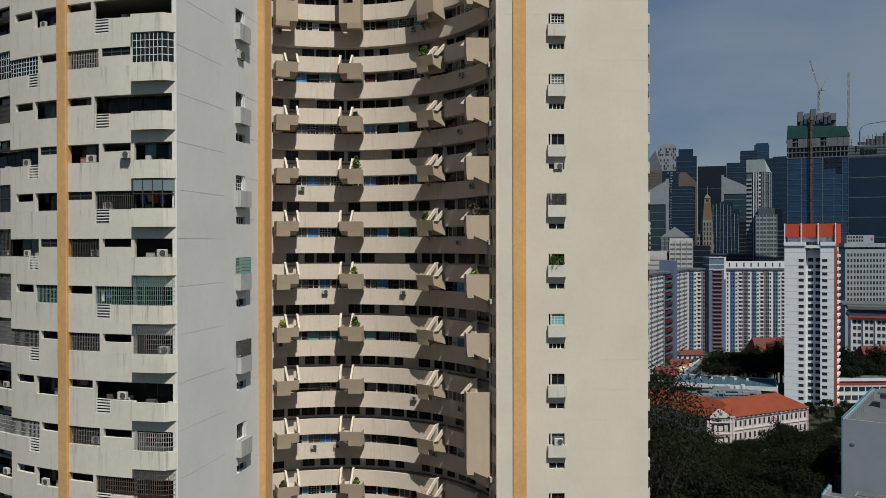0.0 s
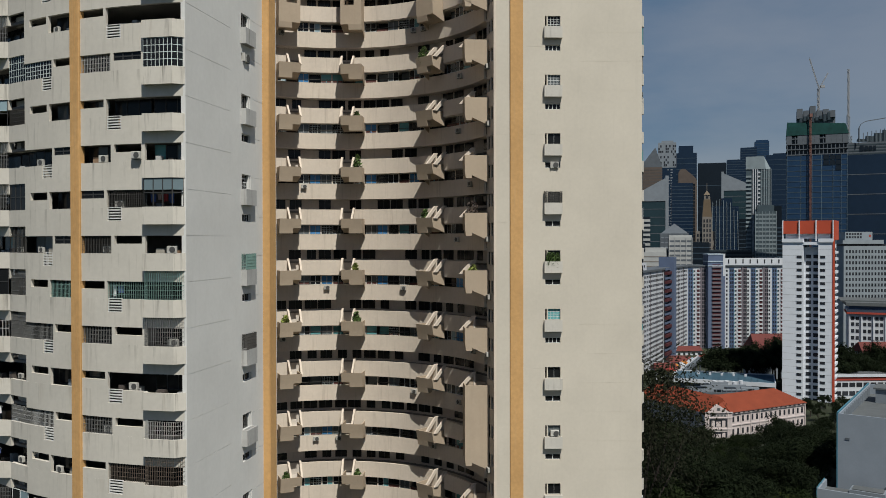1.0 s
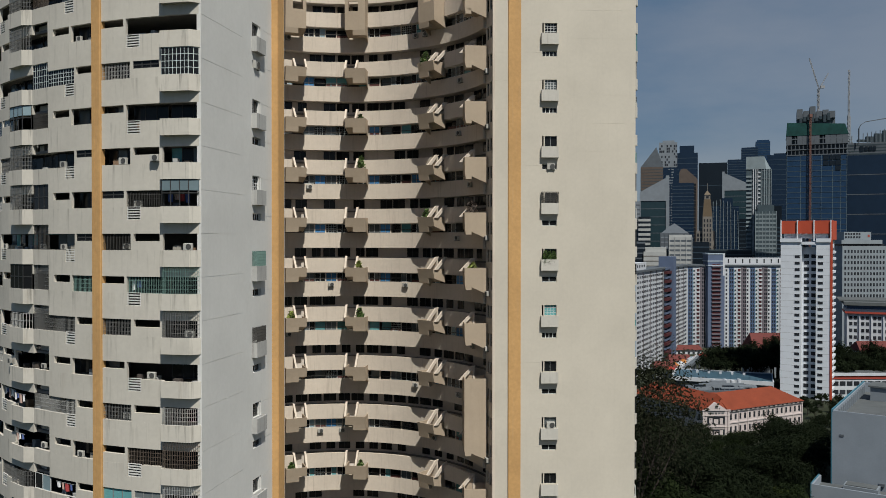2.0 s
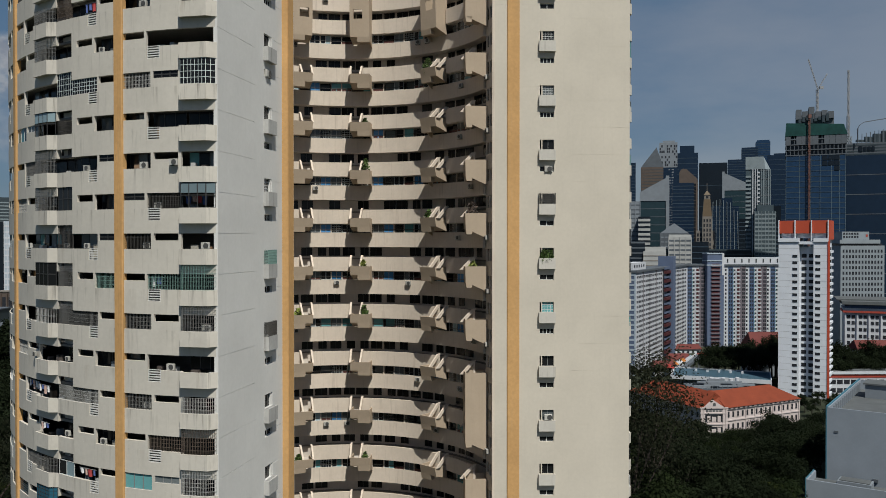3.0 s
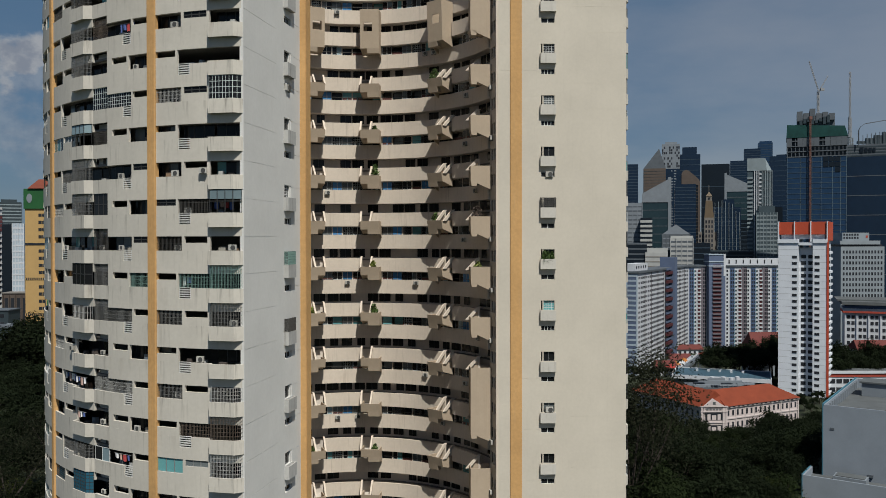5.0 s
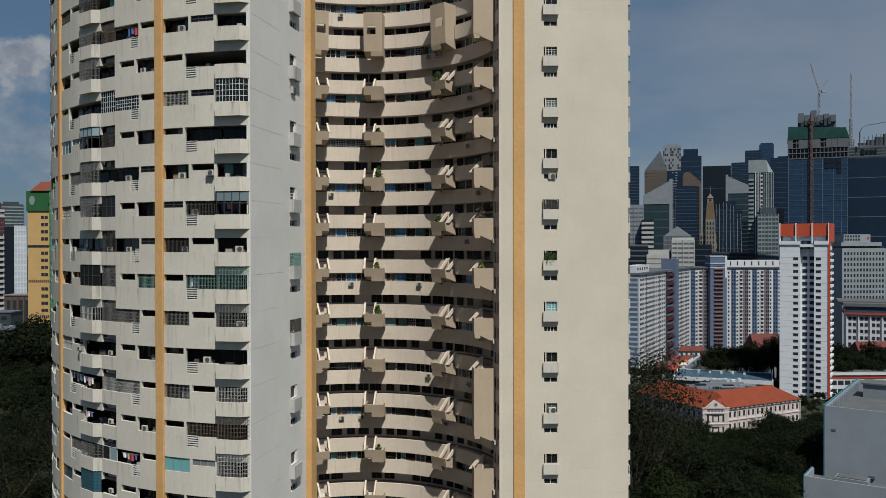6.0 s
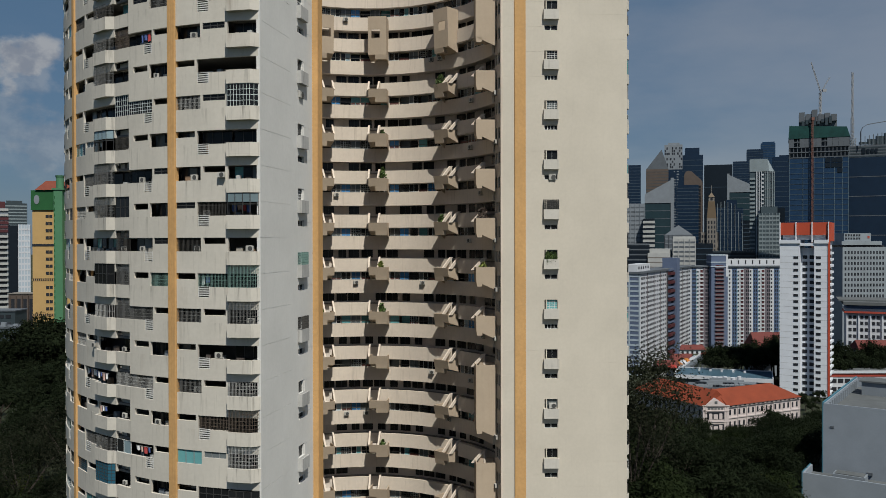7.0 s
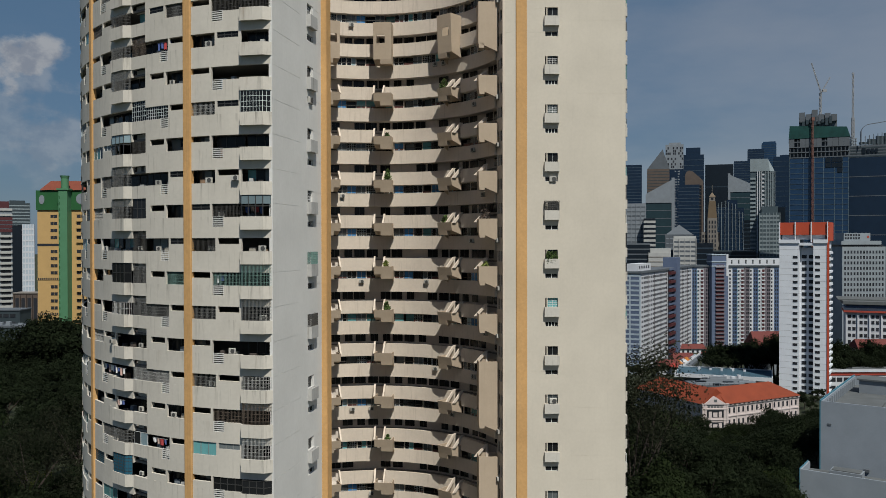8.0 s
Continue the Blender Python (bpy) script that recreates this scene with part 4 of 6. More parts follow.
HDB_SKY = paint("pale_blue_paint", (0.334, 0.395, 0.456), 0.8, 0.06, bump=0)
HDB_RED = paint("red_block_paint", (0.304, 0.049, 0.032), 0.7, 0.08, bump=0)
ORANGE = paint("orange_red_paint", (0.426, 0.068, 0.032), 0.7, 0.06, bump=0)
TILE_ORANGE = paint("orange_roof_tiles", (0.18, 0.036, 0.015), 0.8, 0.12, 0.6, 0.2, (0.19, 0.053, 0.023))
TILE_RUST = paint("rust_red_roof_tiles", (0.16, 0.042, 0.024), 0.8, 0.12, 0.6)
TILE_MAROON = paint("maroon_roof_tiles", (0.115, 0.03, 0.026), 0.8, 0.12, 0.6)
SHEET_BLUE = paint("blue_metal_roof", (0.046, 0.091, 0.125), 0.5, 0.12, 0.4)
SHEET_GREY = paint("grey_flat_roof", (0.091, 0.099, 0.103), 0.8, 0.15)
WARM_YELLOW = paint("yellow_block_paint", (0.426, 0.277, 0.114), 0.8, 0.06, 0.3, 0.1, bump=0)
LEAF_GREEN = paint("bright_green_paint", (0.015, 0.084, 0.027), 0.7, 0.08, bump=0)
MINT = paint("mint_green_paint", (0.065, 0.179, 0.095), 0.7, 0.06, bump=0)
PALE_BLUE_WALL = paint("pale_blue_wall_paint", (0.213, 0.243, 0.281), 0.8, 0.06, 0.3, 0.2, (0.228, 0.251, 0.289))
CYAN_EDGE = paint("cyan_trim_paint", (0.046, 0.144, 0.198), 0.7, 0.06, bump=0)
GOLD = paint("golden_roof", (0.11, 0.08, 0.05), 0.5, 0.08, bump=0)
WIN_DARK = glass("distant_window_glass", (0.03, 0.033, 0.04), 0.2, 0.0, 0.4)
WIN_RED = paint("red_shutters", (0.065, 0.017, 0.021), 0.7, 0.1, bump=0)


def put(ob, x, y, z=0.0, turn=0.0):
    ob.matrix_basis = pose(x, y, z, 0, 0, turn)
    return ob


def rows_of(name, parent, mat, cells, label="", m=None):
    """Blocks of one kind: a few are parts of their own, many small ones are joined into one part."""
    if len(cells) > 16:
        b = bmesh.new()
        for c in cells:
            box(b, *c, m)
        return tagged(part(name, b, mat, parent, label), kind="stuff")
    for c in cells:
        b = bmesh.new()
        box(b, *c, m)
        ob = part(name, b, mat, parent, label)
    return ob


def office(label, x0, x1, y, top, deep, body, band=None, storey=4.2, thick=0.7, upright=None, gap=4.0, crown=None, turn=0.0, base=0.0):
    """A far office tower: glazed body, floor bands, uprights and a shaped top."""
    ob = thing("office_tower", (0, 0, 0), label, "office tower", "office towers of the skyline")
    face = math.atan2((x0 + x1) / 2, y + 19)
    w = (x1 - x0) * math.cos(face)
    turn = turn - math.degrees(face) * 0.93
    b = bmesh.new()
    hmin = min(crown[1], crown[2]) - 9 if crown and crown[0] == "slant" else top
    box(b, -w / 2, w / 2, 0, deep, 0, hmin)
    part("glass_body", b, body, ob)
    if band:
        rows_of("floor_band", ob, band, [(-w / 2 - 0.12, w / 2 + 0.12, -0.12, deep + 0.1, z, z + thick) for z in np.arange(hmin - storey * int(hmin / storey), hmin - 0.5, storey)])
    if upright:
        k = max(2, round(w / gap))
        rows_of("upright", ob, upright, [(-w / 2 + w * i / k - 0.25, -w / 2 + w * i / k + 0.25, -0.4, 0, 2, hmin) for i in range(k + 1)] + [(-w / 2 - 0.4, -w / 2, deep * i / 4 - 0.25, deep * i / 4 + 0.25, 2, hmin) for i in range(1, 5)])
    if crown:
        b = bmesh.new()
        mat = body
        if crown[0] == "peak":
            xp = crown[2] - (x0 + x1) / 2
            lo = [b.verts.new(c) for c in ((-w / 2, 0, top + 0.01), (w / 2, 0, top + 0.01), (w / 2, deep, top + 0.01), (-w / 2, deep, top + 0.01))]
            ap = [b.verts.new((xp, 0, crown[1])), b.verts.new((xp, deep * 0.7, crown[1]))]
            mat = crown[3]
            for f in ((lo[0], lo[1], ap[0]), (lo[2], lo[3], ap[1]), (lo[0], ap[0], ap[1], lo[3]), (lo[1], lo[2], ap[1], ap[0]), (lo[3], lo[2], lo[1], lo[0])):
                b.faces.new(f)
        elif crown[0] == "arch":
            ring = [(-w / 2, top + 0.01)] + [(w / 2 - w * math.cos(radians(t)), top + crown[1] * math.sin(radians(t))) for t in range(0, 91, 10)][::1] + [(w / 2, top + 0.01)]
            solid(b, [(x, 0, z) for x, z in ring], [(x, deep, z) for x, z in ring])
            mat = crown[2]
        elif crown[0] == "shoulder":
            ring = [(-w / 2, top + 0.01), (-w / 2, crown[1] - 5), (-w * 0.42, crown[1] - 1.5), (-w * 0.28, crown[1]), (-w * 0.1, crown[1] - 1), (w * 0.44, crown[1] - 12), (w / 2, crown[1] - 15), (w / 2, top + 0.01)]
            solid(b, [(x, -0.5, z) for x, z in ring], [(x, deep, z) for x, z in ring])
            rows_of("brown_edge", ob, crown[2], [(w / 2 - 2.2, w / 2, -0.5, deep, 40, top)])
            mat = crown[2]
        elif crown[0] == "pyramid":
            lo = [b.verts.new(c) for c in ((-w / 2, 0, top + 0.01), (w / 2, 0, top + 0.01), (w / 2, deep, top + 0.01), (-w / 2, deep, top + 0.01))]
            ap = b.verts.new((0, deep / 2, crown[1]))
            for i in range(4):
                b.faces.new((lo[i], lo[(i + 1) % 4], ap))
            b.faces.new(lo[::-1])
            mat = crown[2]
        elif crown[0] == "slant":
            zl, zr = crown[1], crown[2]
            solid(b, [(-w / 2 - 0.3, -0.6, hmin + 0.01), (w / 2 + 0.3, -0.6, hmin + 0.01), (w / 2 + 0.3, deep, hmin + 0.01), (-w / 2 - 0.3, deep, hmin + 0.01)], [(-w / 2 - 0.3, -0.6, zl), (w / 2 + 0.3, -0.6, zr), (w / 2 + 0.3, deep, zr), (-w / 2 - 0.3, deep, zl)])
            part("wedge", b, FAR_WHITE, ob, "pale sloping roof wedge")
            b = bmesh.new()
            hx = w / 2 + 1.2 if zr > zl else -w / 2 - 1.2
            box(b, hx - 1.5, hx + 1.5, -0.7, deep, 0, max(zl, zr) + 2)
            mat = FAR_WHITE
        else:
            box(b, -w / 2 + w * crown[2], -w / 2 + w * crown[3], deep * 0.15, deep * 0.85, top + 0.01, crown[1])
        part("crown", b, mat, ob)
    return put(ob, (x0 + x1) / 2, y, base, turn)


office("dark blue glass office tower", 262, 295, 1100, 171, 30, FAR_NAVY, FAR_LINE)
office("brown tower with a pointed glass top", 316, 348, 1150, 170, 30, FAR_BROWN, FAR_SLATE, crown=("peak", 198, 338, FAR_GREY))
t3 = put(office("dark tower with a white upper part and scattered windows", 357, 384, 1200, 174, 28, FAR_NAVY), 0, 0)
r3 = random.Random(3)
rows_of("upper_part", t3, FAR_WHITE, [(-13, 13, -0.2, 28, 174.01, 211), (-8, 9, 2, 26, 211.01, 214)])
rows_of("window", t3, WIN_DARK, [(-12.9 + i * 2.58 + 0.3, -12.9 + i * 2.58 + 2.3, -0.35, 0, z, z + 3.2) for i in range(10) for z in np.arange(176, 208, 4.0) if r3.random() < 0.5])
rows_of("white_panel", t3, FAR_WHITE, [(x, x + 1.5 + 2 * r3.random(), -0.2, 0, z, z + 1.6) for z in np.arange(70, 172, 4.0) for x in (0.5, 4.8) if r3.random() < 0.8])
put(t3, 370.5, 1200, 0, -16.4)
office("navy glass tower with a stepped top", 396, 432, 1250, 201, 32, FAR_NAVY, FAR_LINE, 8.4, 0.7, crown=("step", 212.5, 0.22, 0.85))
office("brown tower with a curved shoulder", 323, 346, 1000, 136, 25, FAR_BLACK, FAR_BROWN, crown=("shoulder", 155, FAR_BROWN))
office("navy glass block before a curved tower", 305, 331, 970, 135, 18, FAR_NAVY, FAR_LINE)
office("green glass tower with a slanted white roof", 220, 246, 800, 136, 25, FAR_GREEN, FAR_GREY, 8.0, 0.5, crown=("slant", 114, 128))
office("wide black glass slab tower", 451, 497, 1300, 188, 30, FAR_BLACK, FAR_LINE, 34.0, 0.8, crown=("step", 191, 0.0, 1.0))
office("plain navy glass office tower", 517, 543, 1350, 201, 30, FAR_NAVY, FAR_LINE)
office("plain navy glass office tower", 560, 589, 1400, 227, 30, FAR_NAVY, FAR_LINE)
office("plain blue glass office tower", 593, 619, 1420, 240, 30, FAR_BLUE, FAR_LINE, crown=("step", 243, 0.1, 0.95))
office("plain dark glass office tower", 584, 622, 1350, 209, 30, FAR_NAVY, FAR_LINE, 8.4, 0.6, crown=("step", 212, 0.3, 0.9))
office("grey tower with a slanted white top", 417, 450, 1100, 160, 28, FAR_GREEN, FAR_GREY, 8.0, 0.6, crown=("slant", 158, 143))

# slim pale tower with stacked balconies between tall white poles
slim = thing("office_tower", (0, 0, 0), "slim pale tower with white poles and a cyan top box", "office tower", "office towers of the skyline")
rows_of("glass_body", slim, FAR_MIST, [(-10, 10, 0, 18, 0, 128)])
b = bmesh.new()
solid(b, [(-10.2, -0.6, 128.01), (6.0, -0.6, 128.01), (10.4, 8, 128.01), (10.4, 18, 128.01), (-10.2, 18, 128.01)], [(-10.2, -0.6, 139), (4.4, -0.6, 139), (5.0, 8, 139), (5.0, 18, 139), (-10.2, 18, 139)])
part("top_box", b, FAR_CYAN, slim)
rows_of("pole", slim, HDB_WHITE, [(x, x + w_, -1.0, 0.1, 0, 128) for x, w_ in ((-4.6, 0.8), (-2.6, 0.7), (-0.8, 0.5))])
rows_of("balcony", slim, FAR_CYAN, [(-10.1, -5.6, -0.9, 0.1, z, z + 1.7) for z in np.arange(2, 124, 3.6)])
rows_of("small_balcony", slim, HDB_WHITE, [(-0.2, 1.6, -0.8, 0.1, z, z + 1.3) for z in np.arange(2, 126, 3.6)])
rows_of("side_mullion", slim, FAR_CYAN, [(2.4 + 1.9 * i, 2.9 + 1.9 * i + 0.4 * (i % 2), -0.5, 0.1, 0, 128) for i in range(5)])
rows_of("side_floor", slim, FAR_GREY, [(1.8, 10.1, -0.3, 0.1, z, z + 0.7) for z in np.arange(4, 127, 7.2)])
put(slim, 296.5, 700, 0, -22)
office("pale glass wing with stacked balconies", 289, 307, 688, 91, 10, FAR_MIST, FAR_CYAN, 3.6, 1.5, FAR_CYAN, 3.0, crown=("step", 96.5, 0.1, 0.9))
office("black louvred office block", 304, 320, 692, 80, 20, FAR_BLACK, FAR_LINE, 3.6, 1.2, crown=("step", 96, 0.0, 0.6))

gilt = thing("office_tower", (0, 0, 0), "beige stone tower with a golden pyramid top", "office tower", "office towers of the skyline")
rows_of("body", gilt, FAR_TAN, [(-4.2, 4.2, 0, 9, 0, 88), (-9.5, 7, 3, 14, 0, 75)])
b = bmesh.new()
solid(b, [(-4.2, 0, 88.01), (4.2, 0, 88.01), (4.2, 9, 88.01), (-4.2, 9, 88.01)], [(-2.9, 1.3, 104), (2.9, 1.3, 104), (2.9, 7.7, 104), (-2.9, 7.7, 104)])
part("golden_roof", b, GOLD, gilt)
b = bmesh.new()
lo = [b.verts.new(c) for c in ((-3.0, 1.2, 108.01), (3.0, 1.2, 108.01), (3.0, 7.8, 108.01), (-3.0, 7.8, 108.01))]
tip = b.verts.new((0, 4.5, 112.5))
for i in range(4):
    b.faces.new((lo[i], lo[(i + 1) % 4], tip))
b.faces.new(lo[::-1])
part("golden_cap", b, GOLD, gilt)
rows_of("lantern", gilt, FAR_TAN, [(-2.6, 2.6, 1.6, 7.4, 104.01, 108)])
rows_of("spire", gilt, FAR_TAN, [(-0.2, 0.2, 4.3, 4.7, 112, 119)])
rows_of("window", gilt, WIN_DARK, [(x, x + 1.3, -0.15, 0.1, z, z + 2.8) for x in (-3.2, -0.6, 2.0) for z in np.arange(30, 86, 4.4)] + [(x, x + 1.6, 2.85, 3.1, z, z + 2.8) for x in (-8.8, -6.4) for z in np.arange(30, 72, 4.4)] + [(-1.0, 1.0, 1.45, 1.7, 105, 107)])
put(gilt, 267, 743, 0, -17)

fan = thing("office_tower", (0, 0, 0), "dark glass tower with slender pale leaning ribs", "office tower", "office towers of the skyline")
rows_of("glass_body", fan, FAR_NAVY, [(-14, 14, 0, 22, 0, 100), (-2, 8, 0.5, 20, 100.01, 108)])
b = bmesh.new()
for i in range(9):
    x, tall, lean = -13.6 + 3.3 * i, 107 - abs(i - 3) * 1.2 - (6 if i > 6 else 0), (4 - i) * 0.45
    solid(b, [(x - lean - 0.16, -0.6, 8), (x - lean + 0.16, -0.6, 8), (x - lean + 0.16, 0.1, 8), (x - lean - 0.16, 0.1, 8)], [(x - 0.2, -0.6, tall), (x + 0.2, -0.6, tall), (x + 0.2, 0.1, tall), (x - 0.2, 0.1, tall)])
tagged(part("rib", b, FAR_CYAN, fan), kind="stuff")
rows_of("floor_line", fan, FAR_LINE, [(-14.1, 14.1, -0.15, 0.1, z, z + 0.35) for z in np.arange(10, 99, 4.2)])
put(fan, 304, 800, 0, -19)
office("plain dark office tower block", 318, 345, 820, 88, 25, FAR_BLACK, FAR_LINE)
office("navy tower with pale floor lines", 342, 402, 640, 135, 30, FAR_NAVY, FAR_GREY, 16.0, 0.5)
office("navy tower with pale louvred top", 342, 402, 641, 145, 28, FAR_GREY, FAR_SLATE, 2.4, 1.0)
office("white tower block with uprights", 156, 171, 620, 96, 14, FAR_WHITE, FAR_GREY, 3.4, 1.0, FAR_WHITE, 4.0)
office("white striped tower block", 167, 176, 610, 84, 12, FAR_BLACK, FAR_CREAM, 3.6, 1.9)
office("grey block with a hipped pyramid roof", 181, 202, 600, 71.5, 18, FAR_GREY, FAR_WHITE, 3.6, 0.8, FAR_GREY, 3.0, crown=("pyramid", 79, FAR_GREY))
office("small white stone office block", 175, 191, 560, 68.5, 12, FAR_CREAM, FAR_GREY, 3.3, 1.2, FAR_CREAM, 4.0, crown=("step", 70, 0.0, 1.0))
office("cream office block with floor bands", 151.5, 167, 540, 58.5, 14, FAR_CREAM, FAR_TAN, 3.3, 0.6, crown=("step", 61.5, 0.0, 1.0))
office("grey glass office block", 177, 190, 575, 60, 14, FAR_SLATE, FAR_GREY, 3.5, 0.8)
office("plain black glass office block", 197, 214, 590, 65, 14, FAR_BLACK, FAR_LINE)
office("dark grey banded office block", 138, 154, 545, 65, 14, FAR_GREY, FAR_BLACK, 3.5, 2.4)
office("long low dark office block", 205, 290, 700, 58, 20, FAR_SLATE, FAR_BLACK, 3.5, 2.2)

# tower under construction with its cranes
site = thing("construction_tower", (0, 0, 0), "unfinished blue glass tower with green safety netting", "office tower")
rows_of("glass_body", site, FAR_BLUE, [(-22.5, 22.5, 0, 30, 0, 130)])
rows_of("floor_band", site, FAR_LINE, [(-22.7, 22.7, -0.15, 30.1, z, z + 0.5) for z in np.arange(2, 128, 4.0)])
rows_of("upright", site, FAR_LIGHT, [(x - 0.13, x + 0.13, -0.3, 0, 0, 130) for x in (-22.5, -12, -3.5, 3.5, 12, 18, 22.4)])
r3 = random.Random(8)
# black panels stand in for the shade inside the unglazed bays
rows_of("unglazed_bay", site, FAR_BLACK, [(x0, x1, -0.4, 0.1, z, z + 3.2) for x0, x1, z in ((5, 9, 122.3), (9.6, 13.6, 122.3), (14, 18, 122.3), (9.6, 13.6, 126.3), (5, 9, 126.3), (14, 18, 118.3), (14, 18, 126.3))])
rows_of("concrete_floor", site, FAR_GREY, [(-23, 23, -0.3, 30, z, z + 0.7) for z in (130, 134, 138, 142)] + [(-22.5 + 3 * i, -21.9 + 3 * i, 0, 0.6, 130, 145) for i in range(16)])
# a solid black block stands in for the shade between the open floors
rows_of("open_floor", site, FAR_BLACK, [(-22, 22, 1.5, 29, 130.7, 144)])
rows_of("concrete_panel", site, FAR_GREY, [(-23 + 4.2 * i, -23 + 4.2 * i + 4.0, -0.35, 0.2, 138, 145) for i in range(11) if r3.random() < 0.85])
b = bmesh.new()
solid(b, [(-23.3, -0.6, 145), (23.6, -0.6, 145), (23.6, 30, 145), (-23.3, 30, 145)], [(-22.6, -0.6, 155), (21.0, -0.6, 152.5), (21.0, 30, 152.5), (-22.6, 30, 155)])
part("safety_net", b, NET, site)
rows_of("core", site, FAR_GREY, [(-15, 14, 6, 24, 153, 160)] + [(-15 + i * 4.9, -15 + i * 4.9 + 4.4, 4, 24, 158, 163 + r3.random() * 5) for i in range(6)])
rows_of("formwork", site, FAR_SLATE, [(-13 + 3 * i, -10.8 + 3 * i, 3.2, 4, 155 + (i * 7) % 3, 158.5 + (i * 5) % 4) for i in range(8)])
put(site, 298.5, 600, 0, -24)
site.scale = (0.91, 1, 1)


def truss(b, p, q, w, n):
    """A lattice boom between two points."""
    p, q = Vector(p), Vector(q)
    m = (q - p).to_track_quat("Z", "Y").to_matrix().to_4x4()
    m.translation = p
    ln = (q - p).length
    t = w * 0.12
    for sx in (-1, 1):
        for sy in (-1, 1):
            box(b, sx * w / 2 - t, sx * w / 2 + t, sy * w / 2 - t, sy * w / 2 + t, 0, ln, m)
    for i in range(n):
        z = ln * i / n
        for sy in (-1, 1):
            k = m @ Matrix.Translation((0, sy * w / 2, z)) @ pose(0, 0, 0, 0, math.degrees(math.atan2(w, ln / n)) * (1 if i % 2 else -1), 0)
            box(b, -t * 0.8, t * 0.8, -t, t, 0, math.hypot(w, ln / n), k @ Matrix.Translation((-w / 2 if i % 2 else w / 2, 0, 0)))


crane = thing("tower_crane", (299, 598, 0), "grey luffing tower crane above the unfinished tower", "crane", "cranes of the building site")
b = bmesh.new()
truss(b, (302, 605, 160), (302, 605, 180), 1.2, 10)
part("mast", b, STEEL, crane)
b = bmesh.new()
truss(b, (302, 604, 180), (294.5, 604, 203), 0.6, 14)
part("jib", b, STEEL, crane)
b = bmesh.new()
truss(b, (302, 604, 180), (309, 604, 192), 0.6, 8)
box(b, 303.2, 306.0, 603.2, 604.8, 180.6, 182.6)
part("counter_jib", b, STEEL, crane)
crane = thing("tower_crane", (297, 596, 0), "red lattice crane mast against the glass tower", "crane", "cranes of the building site")
b = bmesh.new()
truss(b, (293.6, 600, 0), (293.6, 600, 158), 0.95, 60)
part("mast", b, STEEL_RED, crane)
b = bmesh.new()
box(b, 292.6, 294.8, 599, 601, 158, 160.5)
part("cab", b, STEEL_RED, crane)

mast = thing("radio_mast", (482.5, 900, 0), "slender red and white radio mast", "mast")
for i, (z0, z1, w) in enumerate(((0, 165, 3.0), (165, 182, 4.2), (182, 205, 2.2), (205, 257, 1.4))):
    b = bmesh.new()
    truss(b, (482.5, 900, z0), (482.5, 900, z1), w, 10)
    part("mast_section", b, STEEL if i != 1 else FAR_WHITE, mast)
hall = thing("roof_canopy", (380, 645, 145), "steel framed screen box on a tower roof", "canopy")
rows_of("screen", hall, FAR_SLATE, [(357 + i * 7, 363.5 + i * 7, 650, 652, 146, 148 + 2.5 * min(i, 3)) for i in range(6)])
rows_of("frame_post", hall, FAR_GREY, [(356.6 + i * 3.5, 357.0 + i * 3.5, 648, 648.4, 145, 152 + 0.7 * i) for i in range(11)])
b = bmesh.new()
rim = [(355.5, 145), (355.5, 156), (357, 159), (361, 161.5), (394, 167)]
for (xa, za), (xb, zb) in zip(rim, rim[1:]):
    solid(b, [(xa, 646, za), (xb, 646, zb), (xb, 647, zb), (xa, 647, za)], [(xa + 0.6, 646, za + 0.7), (xb + 0.6, 646, zb + 0.7), (xb + 0.6, 647, zb + 0.7), (xa + 0.6, 647, za + 0.7)])
part("rim", b, FAR_GREY, hall)

sign = thing("roof_sign", (0, 0, 0), "plain dark sign shapes on a pale louvred wall", "sign")
rows_of("sign_bar", sign, FAR_BLACK, [(-16, -13.4, -0.6, -0.2, 138.4, 142.6), (-12.6, -10.4, -0.6, -0.2, 138.6, 142.0), (-9.6, -7.4, -0.6, -0.2, 138.6, 142), (-6.6, -4.6, -0.6, -0.2, 138.6, 142)])
put(sign, 372, 641, 0, -27.3)

# grey civic block
civic = thing("office_block", (0, 0, 0), "grey concrete office block with a grid of small windows", "office block")
rows_of("body", civic, FAR_CREAMGREY, [(0, 26, 0, 14, 0, 63), (-1, 23, -0.8, 15, 64.2, 66.4), (2, 18, 2, 12, 66.41, 71)])
rows_of("gap_storey", civic, WIN_DARK, [(0.5, 25, 0.5, 13.5, 63.01, 64.19)])
rows_of("window", civic, WIN_DARK, [(1.2 + 1.88 * i, 2.2 + 1.88 * i, -0.12, 0.1, z, z + 1.7) for i in range(13) for z in np.arange(27.5, 61, 3.15)])
rows_of("roof_window", civic, WIN_DARK, [(2.6 + 1.6 * i, 3.6 + 1.6 * i, 1.85, 2.1, z, z + 1.1) for i in range(6) for z in (67.4, 69.3)])
rows_of("red_mark", civic, HDB_RED, [(16, 17.2, 1.9, 2.0, 68, 69.4)])
put(civic, 240.8, 452, 0, 2)
# ---- housing blocks ----
def housing_windows(parent, cols, z0, z1, step, w, h, mat, name="window"):
    """Windows of a block: the nearest ones are objects of their own on a shared mesh."""
    b = bmesh.new()
    box(b, -w / 2, w / 2, -0.1, 0.12, 0, h)
    me = finish(b, name, mat)
    for x in cols:
        for z in np.arange(z0, z1, step):
            shared(name, me, parent, pose(x, 0, z))


